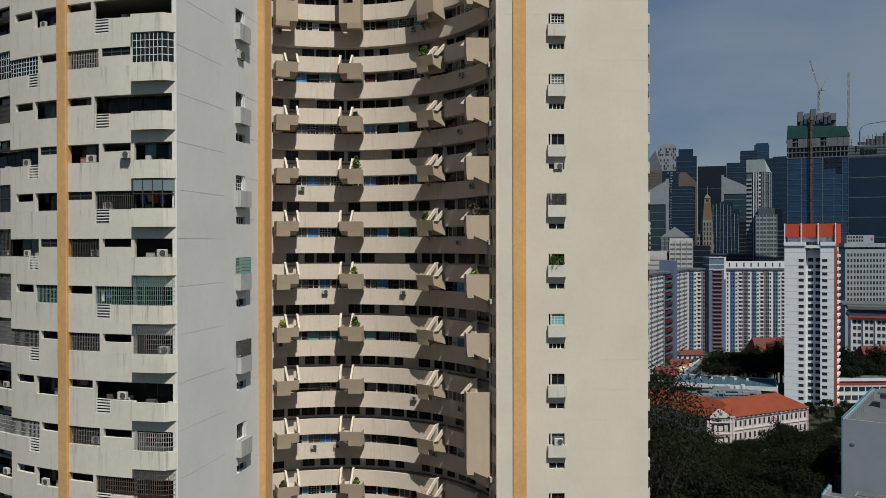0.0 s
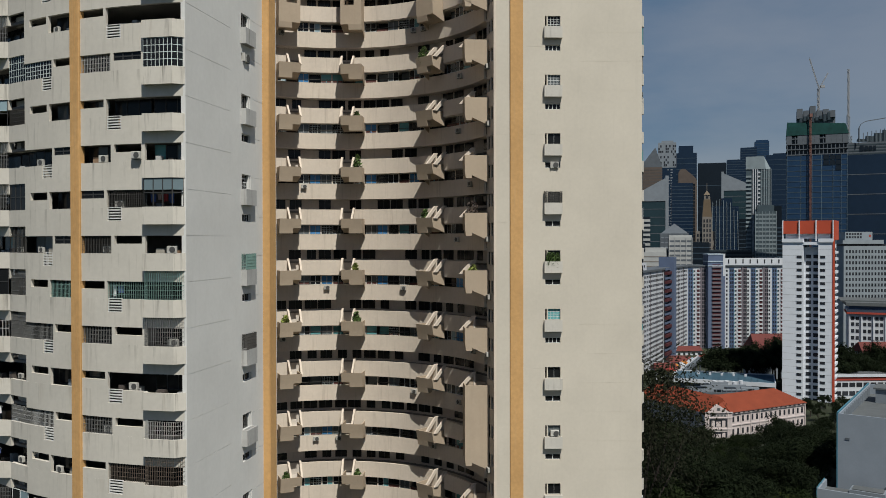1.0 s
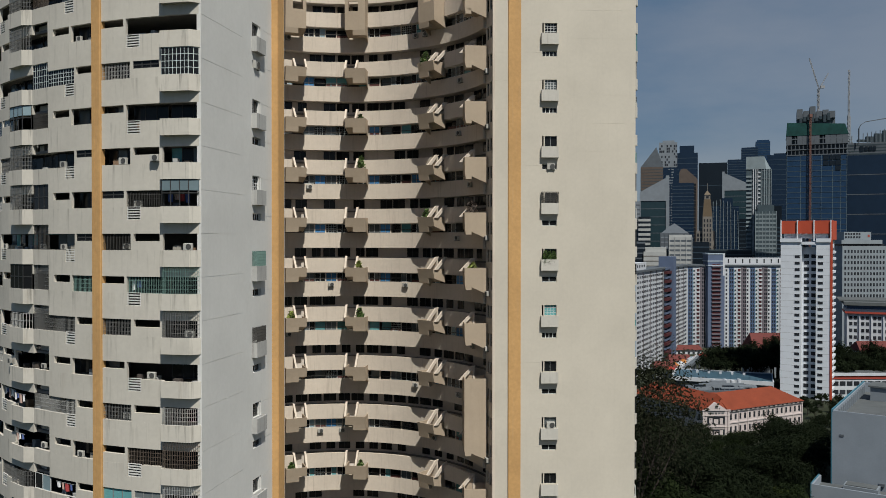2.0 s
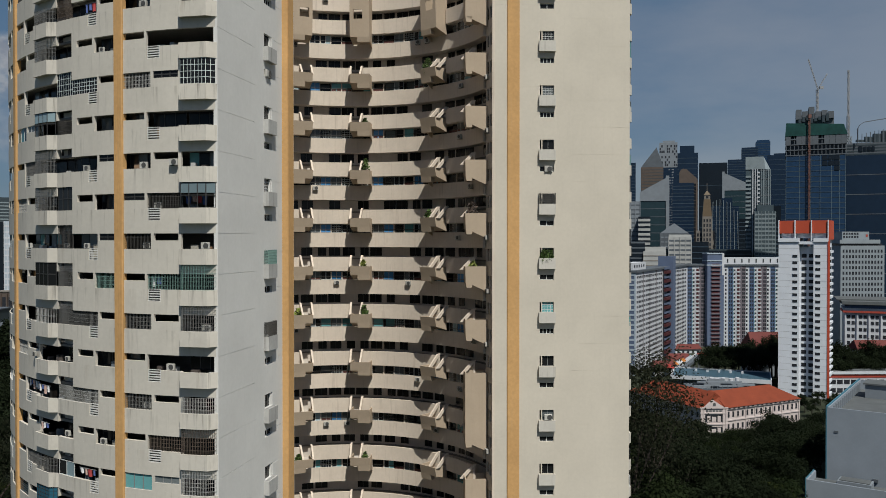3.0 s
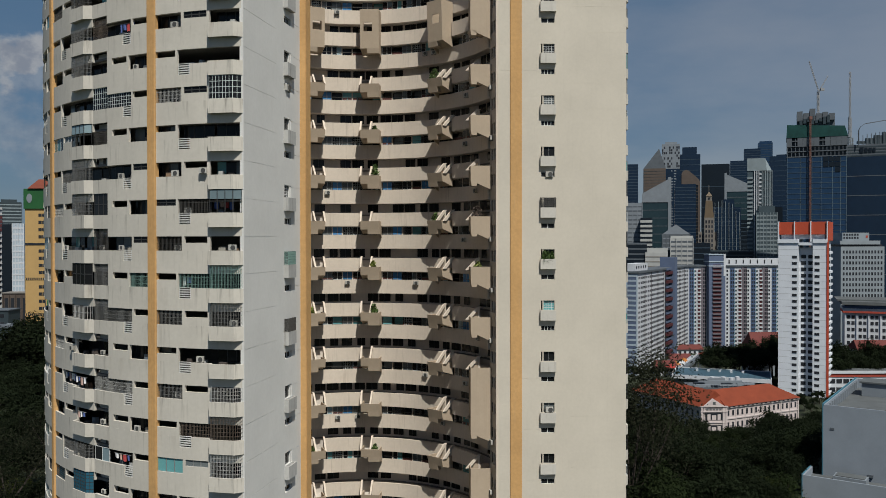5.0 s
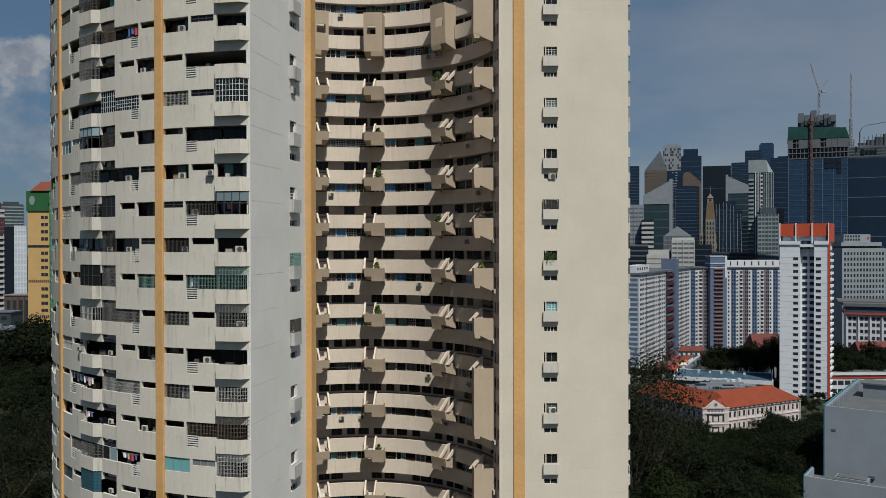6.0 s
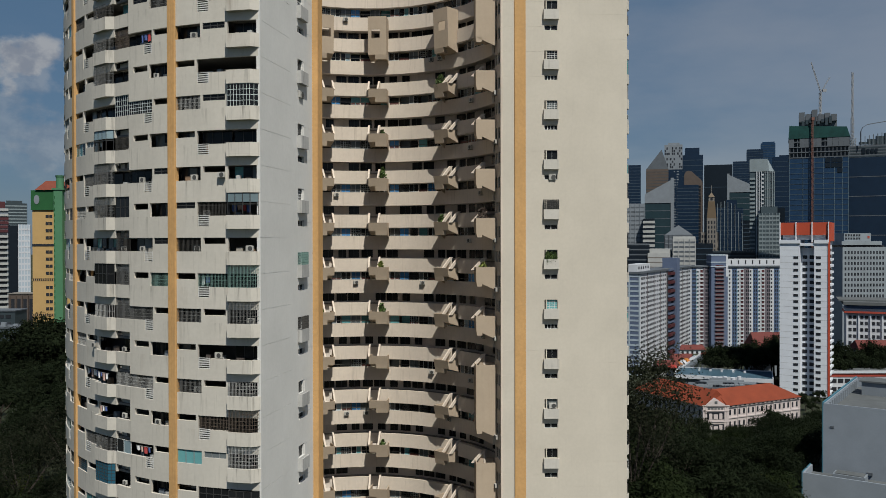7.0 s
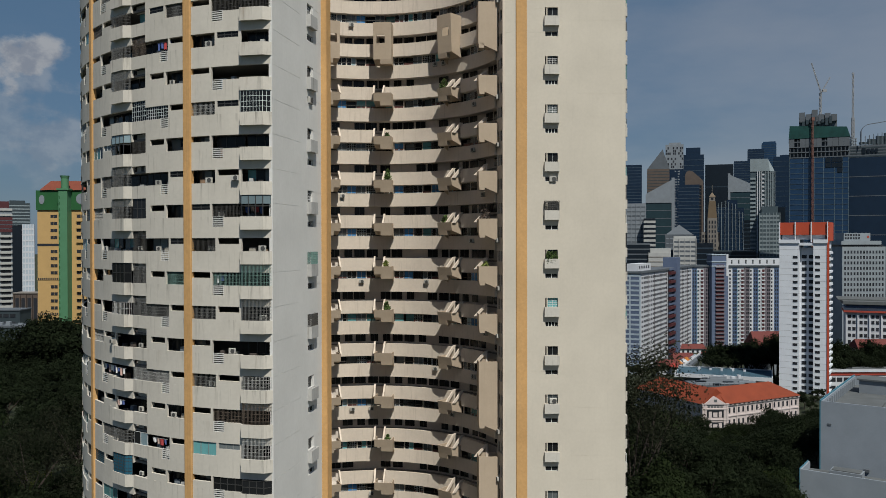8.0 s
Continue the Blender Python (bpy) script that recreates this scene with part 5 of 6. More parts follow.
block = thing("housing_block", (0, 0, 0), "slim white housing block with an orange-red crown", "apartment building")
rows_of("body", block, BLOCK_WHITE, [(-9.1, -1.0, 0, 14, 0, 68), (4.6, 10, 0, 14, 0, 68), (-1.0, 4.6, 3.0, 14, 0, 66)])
rows_of("storey_line", block, BLOCK_LINE, [(x0, x1, -0.02, 0, z, z + 0.12) for z in np.arange(2.6, 66, 2.72) for x0, x1 in ((-9.0, -1.05), (4.65, 9.9))])
housing_windows(block, (-2.6, 6.3), 1.6, 64, 2.72, 1.9, 1.1, WIN_DARK)
b = bmesh.new()
box(b, -0.95, 0.95, 2.88, 3.1, 0, 1.55)
me = finish(b, "window", WIN_DARK)
for z in np.arange(1.5, 64, 2.72):
    shared("window", me, block, pose(0.6, 0, z))
    shared("window", me, block, pose(3.4, 0, z))
rows_of("canopy_slab", block, BLOCK_WHITE, [(-9.3, -1.0, -0.5, 14, 68.01, 69.6), (4.6, 10.2, -0.5, 14, 68.01, 69.6), (-1.0, 4.6, -0.2, 14, 67.0, 68.2)])
rows_of("crown_wall", block, BLOCK_WHITE, [(-8.2, 9, 2, 13, 69.6, 72.5)])
rows_of("crown_panel", block, ORANGE, [(-8.9 + 6.4 * i, -8.9 + 6.4 * i + 5.9, 0.2, 1.0, 71.6, 77) for i in range(3)] + [(10.2, 10.9, 0, 14, 69, 77)])
rows_of("crown_fin", block, BLOCK_WHITE, [(-9.2 + 6.4 * i, -8.85 + 6.4 * i, -0.4, 1.2, 68.5, 77.2) for i in range(4)])
rows_of("edge_panel", block, ORANGE, [(10.0, 10.8, -0.2, 0.8, 0, 70)])
rows_of("side_window", block, WIN_DARK, [(10.0, 10.1, 3 + 2.5 * j, 4.6 + 2.5 * j, z, z + 1.2) for j in range(4) for z in np.arange(2, 66, 2.72)])
rows_of("side_ledge", block, BLOCK_WHITE, [(10.0, 11.0, 2.2 + 2.5 * j, 4.4 + 2.5 * j, z, z + 1.0) for j in range(4) for z in np.arange(0.8, 66, 2.72)])
put(block, 161.5, 332, -2.6, -33)

WING_P, WING_Q = Vector((118, 433)), Vector((186, 553))
wing = thing("housing_slab", (0, 0, 0), "long white housing slab with blue stair tower and rosy grey strips", "apartment building", "housing slabs of the estate")
wl = (WING_Q - WING_P).length
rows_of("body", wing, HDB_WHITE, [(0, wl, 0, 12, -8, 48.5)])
rows_of("roof", wing, FAR_GREY, [(-0.8, wl + 0.8, -0.8, 12.8, 48.51, 49.6)])
rows_of("roof_house", wing, HDB_WHITE, [(2, 30, 2, 9, 49.61, 53.6)])
rows_of("roof_slot", wing, WIN_DARK, [(4 + 5 * i, 6 + 5 * i, 1.85, 2.1, 51, 52.4) for i in range(5)])
rows_of("end_glazing", wing, HDB_BLUE, [(-0.15, 0, 0.8 + 5.6 * j, 5.6 + 5.6 * j, z, z + 1.75) for j in range(2) for z in np.arange(-6.76, 47, 2.72)])
rows_of("end_frame", wing, HDB_SKY, [(-0.3, -0.01, 0, 12, z, z + 0.9) for z in np.arange(-7.76, 48, 2.72)] + [(-0.35, -0.01, y, y + 0.7, -8, 48.5) for y in (0, 5.7, 11.3)])
cells, rosy = [], []
for i in range(26):
    x = 2 + i * (wl - 6) / 26
    if 60 < x < 86:
        continue
    for z in np.arange(-6.56, 47, 2.72):
        cells.append((x, x + 1.5, -0.12, 0.1, z, z + 1.3))
        cells.append((x + 2.3, x + 3.4, -0.12, 0.1, z, z + 1.3))
    if i % 3 == 2:
        rosy.append((x + 3.5, x + 4.0, -0.2, 0.1, -8, 48.4))
rows_of("window", wing, WIN_DARK, cells)
rows_of("painted_strip", wing, HDB_ROSE, rosy)
rows_of("stair_tower", wing, HDB_BLUE, [(77, 85, -3.2, 6, -8, 56)])
rows_of("stair_recess", wing, WIN_DARK, [(64, 77, -0.5, 0.1, -8, 48)])
rows_of("stair_balcony", wing, WIN_RED, [(64.5, 77, -2.2, 0, z, z + 1.7) for z in np.arange(-3.44, 46, 5.44)])
rows_of("stair_landing", wing, HDB_BLUE, [(64.5, 77, -1.4, 0, z + 2.6, z + 3.9) for z in np.arange(-3.44, 46, 5.44)])
put(wing, WING_P.x, WING_P.y, 0, math.degrees(math.atan2(WING_Q.y - WING_P.y, WING_Q.x - WING_P.x)))

slab = thing("housing_slab", (0, 0, 0), "wide white housing slab with blue and rosy strips of windows", "apartment building", "housing slabs of the estate")
sw = 72.0
rows_of("body", slab, HDB_WHITE, [(0, sw, 0, 12, -8, 48.5)])
rows_of("roof", slab, FAR_GREY, [(-0.5, sw + 0.5, -1.0, 12.5, 48.51, 49.4)])
rows_of("roof_house", slab, HDB_WHITE, [(26, sw, 1, 9, 49.41, 54)])
rows_of("roof_slot", slab, WIN_DARK, [(28 + 5 * i, 28.8 + 5 * i, 0.8, 1.0, 50.5, 53.2) for i in range(9)])
win, red, blue_s, rose, grey, teal, ledge = [], [], [], [], [], [], []
for i, x in enumerate((-2.6, 26.0, 40.8, 55.6)):
    for z in np.arange(-7.06, 47, 2.72):
        win += [(x + 0.2, x + 1.3, -0.12, 0.1, z, z + 1.5), (x + 3.1, x + 4.0, -0.16, 0.1, z, z + 1.7), (x + 4.5, x + 5.4, -0.16, 0.1, z, z + 1.7), (x + 6.5, x + 7.5, -0.12, 0.1, z, z + 1.2), (x + 12.3, x + 13.3, -0.2, 0.1, z, z + 1.8), (x + 13.6, x + 14.6, -0.2, 0.1, z, z + 1.8)]
        red.append((x + 8.7, x + 10.5, -0.14, 0.1, z, z + 1.75))
        ledge.append((x + 8.3, x + 10.8, -0.7, 0.1, z - 0.95, z - 0.02))
        teal.append((x + 5.95, x + 6.45, -0.1, 0.1, z - 0.4, z + 1.3))
    blue_s.append((x + 2.5, x + 5.9, -0.06, 0.1, -8, 47.6))
    rose.append((x + 10.9, x + 12.1, -0.5, 0.1, -8, 48.0))
    # flat darker strip: the shade of the window recess is put into its colour
    grey.append((x + 12.1, x + 14.7, -0.1, 0.1, -8, 48.0))
rows_of("rosy_strip", slab, HDB_MAUVE, rose)
rows_of("blue_strip", slab, TEAL_STRIP, blue_s)
rows_of("teal_panel", slab, HDB_TEAL, teal)
rows_of("grey_strip", slab, HDB_MAUVE, grey)
rows_of("bay_ledge", slab, HDB_WHITE, ledge)
rows_of("window", slab, WIN_DARK, win)
rows_of("red_window", slab, WIN_RED, red)
rows_of("stair_tower", slab, HDB_BLUE, [(12.5, 24.0, -4.0, 6, -8, 57)])
rows_of("stair_balcony", slab, HDB_MAUVE, [(15, 21.5, -4.9, -4, z, z + 0.9) for z in np.arange(-6.66, 48, 2.72)])
rows_of("stair_window", slab, WIN_RED, [(15.4, 21, -4.15, -3.9, z + 0.95, z + 2.2) for z in np.arange(-6.66, 48, 2.72)])
rows_of("stair_cap", slab, HDB_SKY, [(12.2, 22.6, -4.3, 6.2, z, z + 0.7) for z in (48.6, 51.6, 56.5)])
rows_of("stair_edge", slab, HDB_WHITE, [(22.7, 24.1, -4.2, 6.1, 42, 57.2)])
put(slab, 186, 553)

# ---- low buildings ----
def hip_roof(b, x0, x1, y0, y1, z0, z1, inset, o=0.8, first=None, last=None):
    first, last = inset if first is None else first, inset if last is None else last
    x0, x1, y0, y1 = x0 - o, x1 + o, y0 - o, y1 + o
    lo = [b.verts.new(c) for c in ((x0, y0, z0), (x1, y0, z0), (x1, y1, z0), (x0, y1, z0))]
    if x1 - x0 > y1 - y0:
        ym = (y0 + y1) / 2
        ri = [b.verts.new((x0 + first, ym, z1)), b.verts.new((x1 - last, ym, z1))]
        fs = ((lo[0], lo[1], ri[1], ri[0]), (lo[1], lo[2], ri[1]), (lo[2], lo[3], ri[0], ri[1]), (lo[3], lo[0], ri[0]))
    else:
        xm = (x0 + x1) / 2
        ri = [b.verts.new((xm, y0 + first, z1)), b.verts.new((xm, y1 - last, z1))]
        fs = ((lo[0], lo[1], ri[0]), (lo[1], lo[2], ri[1], ri[0]), (lo[2], lo[3], ri[1]), (lo[3], lo[0], ri[0], ri[1]))
    for f in fs:
        b.faces.new(f)
    b.faces.new(lo[::-1])


ROSE_WHITE = paint("rosy_white_plaster", (0.502, 0.441, 0.433), 0.8, 0.05, 0.3, 0.2, (0.266, 0.228, 0.213))
col = thing("colonial_building", (101.5, 271, 0), "two-storey rosy white colonial building with orange tiled roofs and a pediment", "building")
EAVE, RIDGE = 8.3, 13.3


def wing_of(m, length, deep, first, last, bays):
    """A wing of the colonial building: x along its front, y into it."""
    rows_of("wall", col, ROSE_WHITE, [(0, length, 0, deep, -3, EAVE - 0.7)], "rosy white plaster wall", m)
    rows_of("cornice", col, ROSE_WHITE, [(-0.1, length + 0.5, -0.5, deep + 0.5, EAVE - 0.69, EAVE - 0.1)], m=m)
    rows_of("string_course", col, ROSE_WHITE, [(0, length + 0.3, -0.3, -0.01, 3.6, 4.0)], m=m)
    b = bmesh.new()
    hip_roof(b, 0, length, 0, deep, EAVE, RIDGE, 9, first=first, last=last)
    bmesh.ops.transform(b, matrix=m, verts=b.verts)
    part("roof", b, TILE_ORANGE, col, "orange clay tile roof")
    b = bmesh.new()
    box(b, -0.4, 0.4, -0.12, 0.2, 0, 1.9)
    pane = finish(b, "window", WIN_DARK)
    gap = length / bays
    for i in range(bays):
        for z in (0.6, 4.8):
            ob = hang(new("window", pane), col)
            ob.matrix_basis = m @ pose(gap * (i + 0.5), 0, z)
    rows_of("eave_vent", col, WIN_DARK, [(gap * (i + 0.3), gap * (i + 0.7), -0.58, -0.5, EAVE - 0.55, EAVE - 0.2) for i in range(bays)], m=m)
    rows_of("pilaster_strip", col, ROSE_WHITE, [(gap * 2 * i + 0.1, gap * 2 * i + 0.5, -0.25, 0, -3, EAVE - 0.7) for i in range(bays // 2 + 1)], m=m)


wing_of(pose(106.3, 270.6, 0, 0, 0, 25.4), 36, 11.4, 0, 9.6, 16)
LEFT_WING = pose(97.3, 270.6, 0, 0, 0, 115) @ Matrix.Diagonal((1, -1, 1, 1))
wing_of(LEFT_WING, 36, 12, 0, 7.5, 14)
PAV = pose(97.2, 270.0, 0)
b = bmesh.new()
solid(b, [PAV @ Vector(c) for c in ((-0.4, 0.3, EAVE), (9.6, 0.3, EAVE), (11, 9, EAVE), (-1.8, 9, EAVE))], [PAV @ Vector(c) for c in ((5.0, 4.6, RIDGE - 0.05), (6.6, 4.8, RIDGE - 0.05), (6.6, 6.5, RIDGE - 0.05), (5.0, 6.5, RIDGE - 0.05))])
part("roof", b, TILE_ORANGE, col, "orange clay tile roof")
rows_of("corner_pavilion", col, ROSE_WHITE, [(0, 9.2, 0, 9, -3, EAVE)], "rosy white corner front", PAV)
rows_of("corner_cornice", col, ROSE_WHITE, [(-0.3, 9.5, -0.4, -0.01, EAVE - 0.1, EAVE + 0.25), (-0.2, 9.4, -0.3, -0.01, 6.4, 6.7), (-0.2, 9.4, -0.3, -0.01, 2.6, 2.9)], m=PAV)
b = bmesh.new()
solid(b, [PAV @ Vector(c) for c in ((1.0, -0.4, EAVE + 0.26), (8.2, -0.4, EAVE + 0.26), (4.6, -0.4, 10.9))], [PAV @ Vector(c) for c in ((1.0, 3.0, EAVE + 0.26), (8.2, 3.0, EAVE + 0.26), (4.6, 3.0, 10.9))])
part("pediment", b, ROSE_WHITE, col)
rows_of("pediment_disc", col, SHEET_GREY, [(4.1, 5.1, -0.5, -0.41, 9.1, 10.0)], m=PAV)
rows_of("name_bar", col, SHEET_GREY, [(1.9 + 1.15 * i, 2.7 + 1.15 * i, -0.08, 0, 7.0, 7.55) for i in range(5)], m=PAV)
rows_of("balcony_recess", col, WIN_DARK, [(1.6, 7.6, -0.06, 0.1, z, z + 2.5) for z in (-0.7, 3.5)], m=PAV)
rows_of("balcony_shutter", col, ROSE_WHITE, [(2.3, 3.4, -0.12, -0.05, z, z + 2.1) for z in (-0.6, 3.5)] + [(5.9, 7.0, -0.12, -0.05, z, z + 2.1) for z in (-0.6, 3.5)] + [(3.9, 5.4, -0.12, -0.05, z, z + 1.7) for z in (-0.6, 3.6)], m=PAV)
rows_of("corner_post", col, ROSE_WHITE, [(x, x + 0.6, -0.2, 0, -3, EAVE - 0.1) for x in (0.0, 0.9, 7.7, 8.6)], m=PAV)

plant = thing("roof_plant", (0, 0, 0), "white water tanks and ducts on a flat roof", "roof plant")
rows_of("deck", plant, FAR_GREY, [(0, 27, 0, 13, 7.6, 8.4), (1, 26, 1, 12, 0, 7.59)])
rows_of("duct", plant, FAR_WHITE, [(1, 9, 2, 2.8, 8.4, 9.4), (11, 20, 1, 2, 8.4, 9.2), (4, 22, 6, 6.7, 8.4, 10.2), (19, 26, 3, 4.2, 8.4, 9.6), (9, 16, 8.5, 9.2, 8.4, 10.8)])
rows_of("chiller", plant, FAR_BLACK, [(2, 6, 4, 6, 8.4, 9.8), (13, 17, 3, 5, 8.4, 9.6), (8, 10.5, 0.5, 2, 8.4, 9.2), (21, 23, 0.5, 2, 8.4, 9.4), (6, 8, 7, 9, 8.4, 10.4)])
rows_of("pipe_frame", plant, FAR_WHITE, [(2 * i, 2 * i + 0.22, 0.2, 0.5, 8.4, 9.5) for i in range(13)] + [(0, 25, 0.25, 0.45, 9.5, 9.7)])
for i, x in enumerate((11.5, 14.0, 16.2, 19.4, 22.0)):
    b = bmesh.new()
    bmesh.ops.create_cone(b, cap_ends=True, segments=14, radius1=0.85, radius2=0.85, depth=2.6 - 0.5 * (i % 2), matrix=pose(x, 11.0, 9.7 - 0.25 * (i % 2)))
    part("tank", b, HDB_WHITE, plant)
put(plant, 107.5, 309, -0.6)
mall = thing("market_hall", (0, 0, 0), "long low hall with a blue metal roof", "hall")
rows_of("wall", mall, FAR_GREY, [(0, 39, 0, 21, 0, 5.3)])
b = bmesh.new()
solid(b, [(-1, -1, 5.31), (40, -1, 5.31), (40, 22, 5.5), (-1, 22, 5.5)], [(-1, -1, 5.8), (40, -1, 5.8), (40, 22, 6.0), (-1, 22, 6.0)])
part("roof", b, SHEET_BLUE, mall)
rows_of("roof_edge", mall, HDB_WHITE, [(-1.4, 40, -1.5, -1, 4.6, 6.3), (-1.4, 40, 22, 22.5, 5.2, 6.4), (-1.5, -1, -1, 22, 5.2, 6.3), (40.01, 40.4, -1.5, 22.5, 3.6, 6.4)])
rows_of("roof_seam", mall, SHEET_BLUE, [(2.2 + 2.6 * i, 2.35 + 2.6 * i, -0.9, 21.9, 5.81, 6.08) for i in range(15)])
rows_of("roof_vent", mall, HDB_WHITE, [(8 + 5 * i, 9 + 5 * i, 15, 16, 5.9, 6.8) for i in range(5)])
put(mall, 113.9, 352.5, 0, -22)


def hall_hip(label, x0, x1, y0, y1, zw, zr, roof, wall, inset=None):
    h = thing("low_building", ((x0 + x1) / 2, y0, 0), label, "building", "low buildings with tiled roofs")
    rows_of("wall", h, wall, [(x0, x1, y0, y1, -8, zw)])
    b = bmesh.new()
    hip_roof(b, x0, x1, y0, y1, zw + 0.01, zr, (y1 - y0) / 2 if inset is None else inset)
    part("roof", b, roof, h)
    rows_of("window", h, WIN_DARK, [(x, x + 1.4, y0 - 0.1, y0 + 0.1, z, z + 1.6) for x in np.arange(x0 + 1, x1 - 2, 3.2) for z in (zw - 2.6, zw - 6.0)])
    return h


hall_hip("low building with a maroon tiled roof", 169, 204, 398, 416, 10.0, 19.0, TILE_MAROON, FAR_WHITE, 1.0)
hall_hip("low building with a maroon tiled roof", 214, 250, 383, 393, 12.5, 17, TILE_MAROON, FAR_WHITE, 1.0)
row = thing("low_building", (190, 333, 0), "long low red row with a white flat roof edge", "building", "low buildings")
rows_of("wall", row, HDB_WHITE, [(168, 222, 334, 342, 0, 7.7)])
rows_of("red_band", row, HDB_RED, [(167.8, 222.2, 333.7, 342.2, 7.71, 9.4)])
rows_of("roof", row, SHEET_GREY, [(167.5, 222.5, 333.8, 343, 9.41, 10.0)])
rows_of("roof_edge", row, HDB_WHITE, [(167.4, 222.6, 333.2, 333.69, 9.2, 10.3)])
rows_of("window", row, WIN_DARK, [(169 + 3 * i, 171.4 + 3 * i, 333.85, 334.1, z, z + 1.8) for i in range(16) for z in (1.4, 5.0)])
STALL_CLOTH = [paint("orange_canvas", (0.418, 0.152, 0.03), 0.8, 0.1, bump=0), HDB_WHITE, paint("red_canvas", (0.319, 0.038, 0.03), 0.8, 0.1, bump=0), HDB_SKY]
hall_hip("long low white row with a maroon roof", 158, 184, 520, 528, -5.0, -2.2, TILE_MAROON, HDB_WHITE, 1.0)
hall_hip("low row with a maroon roof along the housing slab", 122, 133, 411, 418, 0.5, 3.5, TILE_MAROON, HDB_WHITE, 1.0)
hall_hip("low row with a maroon roof along the housing slab", 142, 154, 450, 458, -1.5, 1.5, TILE_MAROON, HDB_WHITE, 1.0)
for i, (x, y, c) in enumerate(((133, 418, 0), (137.5, 422, 1), (141, 428, 0), (146, 432, 1), (149, 438, 3), (155, 446, 2), (160, 452, 2), (127, 406, 2))):
    stall = thing("market_stall", (x, y, 0), "small open stall with a coloured pitched canopy", "stall", "stalls beside the housing slab")
    b = bmesh.new()
    hip_roof(b, x, x + 4, y, y + 4, 0.6, 2.4, 1.0, 0.3)
    part("canopy", b, STALL_CLOTH[c], stall)
    rows_of("post", stall, FAR_GREY, [(px_, px_ + 0.2, py_, py_ + 0.2, -8, 0.6) for px_ in (x, x + 3.8) for py_ in (y, y + 3.8)])
flat = thing("low_building", (235, 400, 0), "white school block with a red band and grey roof", "building", "low buildings")
SCHOOL = pose(217, 402, 0, 0, 0, -24) @ Matrix.Translation((-217, -402, 0))
rows_of("wall", flat, HDB_WHITE, [(217, 271, 402, 420, -8, 29.4)], m=SCHOOL)
rows_of("roof", flat, SHEET_GREY, [(215.5, 273, 399, 424, 33.6, 35.2), (213.5, 273, 406, 430, 35.21, 35.9)], m=SCHOOL)
rows_of("roof_recess", flat, TEAL_STRIP, [(217, 271, 401, 421, 31.7, 33.59)], m=SCHOOL)
rows_of("parapet", flat, HDB_WHITE, [(216.4, 271.4, 401, 421, 30.41, 31.69)], m=SCHOOL)
rows_of("red_band", flat, HDB_RED, [(216, 271.6, 400.6, 420, 29.41, 30.4)], m=SCHOOL)
rows_of("pilaster", flat, HDB_WHITE, [(217 + 5.4 * i, 217.5 + 5.4 * i, 401.3, 402, 0, 29.3) for i in range(10)], m=SCHOOL)
rows_of("window", flat, WIN_DARK, [(218.1 + 5.4 * i + 2.1 * j, 219.5 + 5.4 * i + 2.1 * j, 401.85, 402.1, z, z + 1.7) for i in range(10) for j in range(2) for z in (13.2, 16.6, 20.0, 23.4, 26.4)], m=SCHOOL)
walkw = thing("covered_walkway", (128, 380, 0), "grey roofed walkway beside the housing slab", "walkway")
b = bmesh.new()
solid(b, [(128, 402, -3.00), (131, 402, -3.00), (157, 440, 1.50), (154, 440, 1.50)], [(128, 402, -1.60), (131, 402, -1.60), (157, 440, 2.90), (154, 440, 2.90)])
part("roof", b, FAR_GREY, walkw)
b = bmesh.new()
solid(b, [(127.8, 401.9, -1.59), (128.1, 401.9, -1.59), (154.1, 440, 2.91), (153.8, 440, 2.91)], [(127.8, 401.9, -0.70), (128.1, 401.9, -0.70), (154.1, 440, 3.80), (153.8, 440, 3.80)])
part("rail", b, HDB_WHITE, walkw)
rows_of("post", walkw, FAR_GREY, [(129 + 4.3 * i, 129.5 + 4.3 * i, 402.5 + 6.3 * i, 403 + 6.3 * i, -8, -2.9 + 0.75 * i) for i in range(7)])

# pale blue block beside the park
pale = thing("pale_block", (0, 0, 0), "pale blue rendered block with cyan trim and a flat roof", "building")
rows_of("wall", pale, PALE_BLUE_WALL, [(0, 40, 0, 48, -2, 22.6)])
rows_of("roof", pale, SHEET_GREY, [(0.4, 39.6, 0.4, 47.6, 22.61, 22.9)])
rows_of("parapet", pale, PALE_BLUE_WALL, [(0, 40, 0, 0.4, 22.6, 25.6), (0, 0.4, 0.4, 48, 22.6, 25.6), (0.4, 40, 47.6, 48, 22.6, 25.6)])
rows_of("trim", pale, CYAN_EDGE, [(-0.25, 0.1, -0.15, 48.2, 25.3, 25.9), (-0.25, 0.0, -0.15, 0.3, -2, 25.29)])
rows_of("rib", pale, FAR_WHITE, [(0.4, 0.8, 2.4 + 3.0 * i, 2.8 + 3.0 * i, 22.9, 25.2) for i in range(15)])
rows_of("roof_house", pale, FAR_WHITE, [(3.5, 14, 34, 41, 22.91, 26.6), (16, 36, 30, 41, 22.91, 28.0)])
rows_of("roof_slab", pale, SHEET_GREY, [(3.0, 14.5, 33.5, 41.5, 26.61, 27.0), (2.5, 12, 6, 24, 22.91, 23.3)])
rows_of("wall_vent", pale, FAR_GREY, [(1.6, 2.5, -0.12, 0, 19.6, 20.1), (10, 11.2, -0.6, 0, 9.2, 9.9)])
put(pale, 99.4, 187.0, 0, -37)
annex = thing("annex_block", (0, 0, 0), "low pale blue annex with a sunken roof terrace", "building")
rows_of("wall", annex, PALE_BLUE_WALL, [(0, 34, 0, 9, -2, 9.4)])
rows_of("roof", annex, SHEET_GREY, [(0.41, 34, 0.41, 9, 9.401, 9.52)])
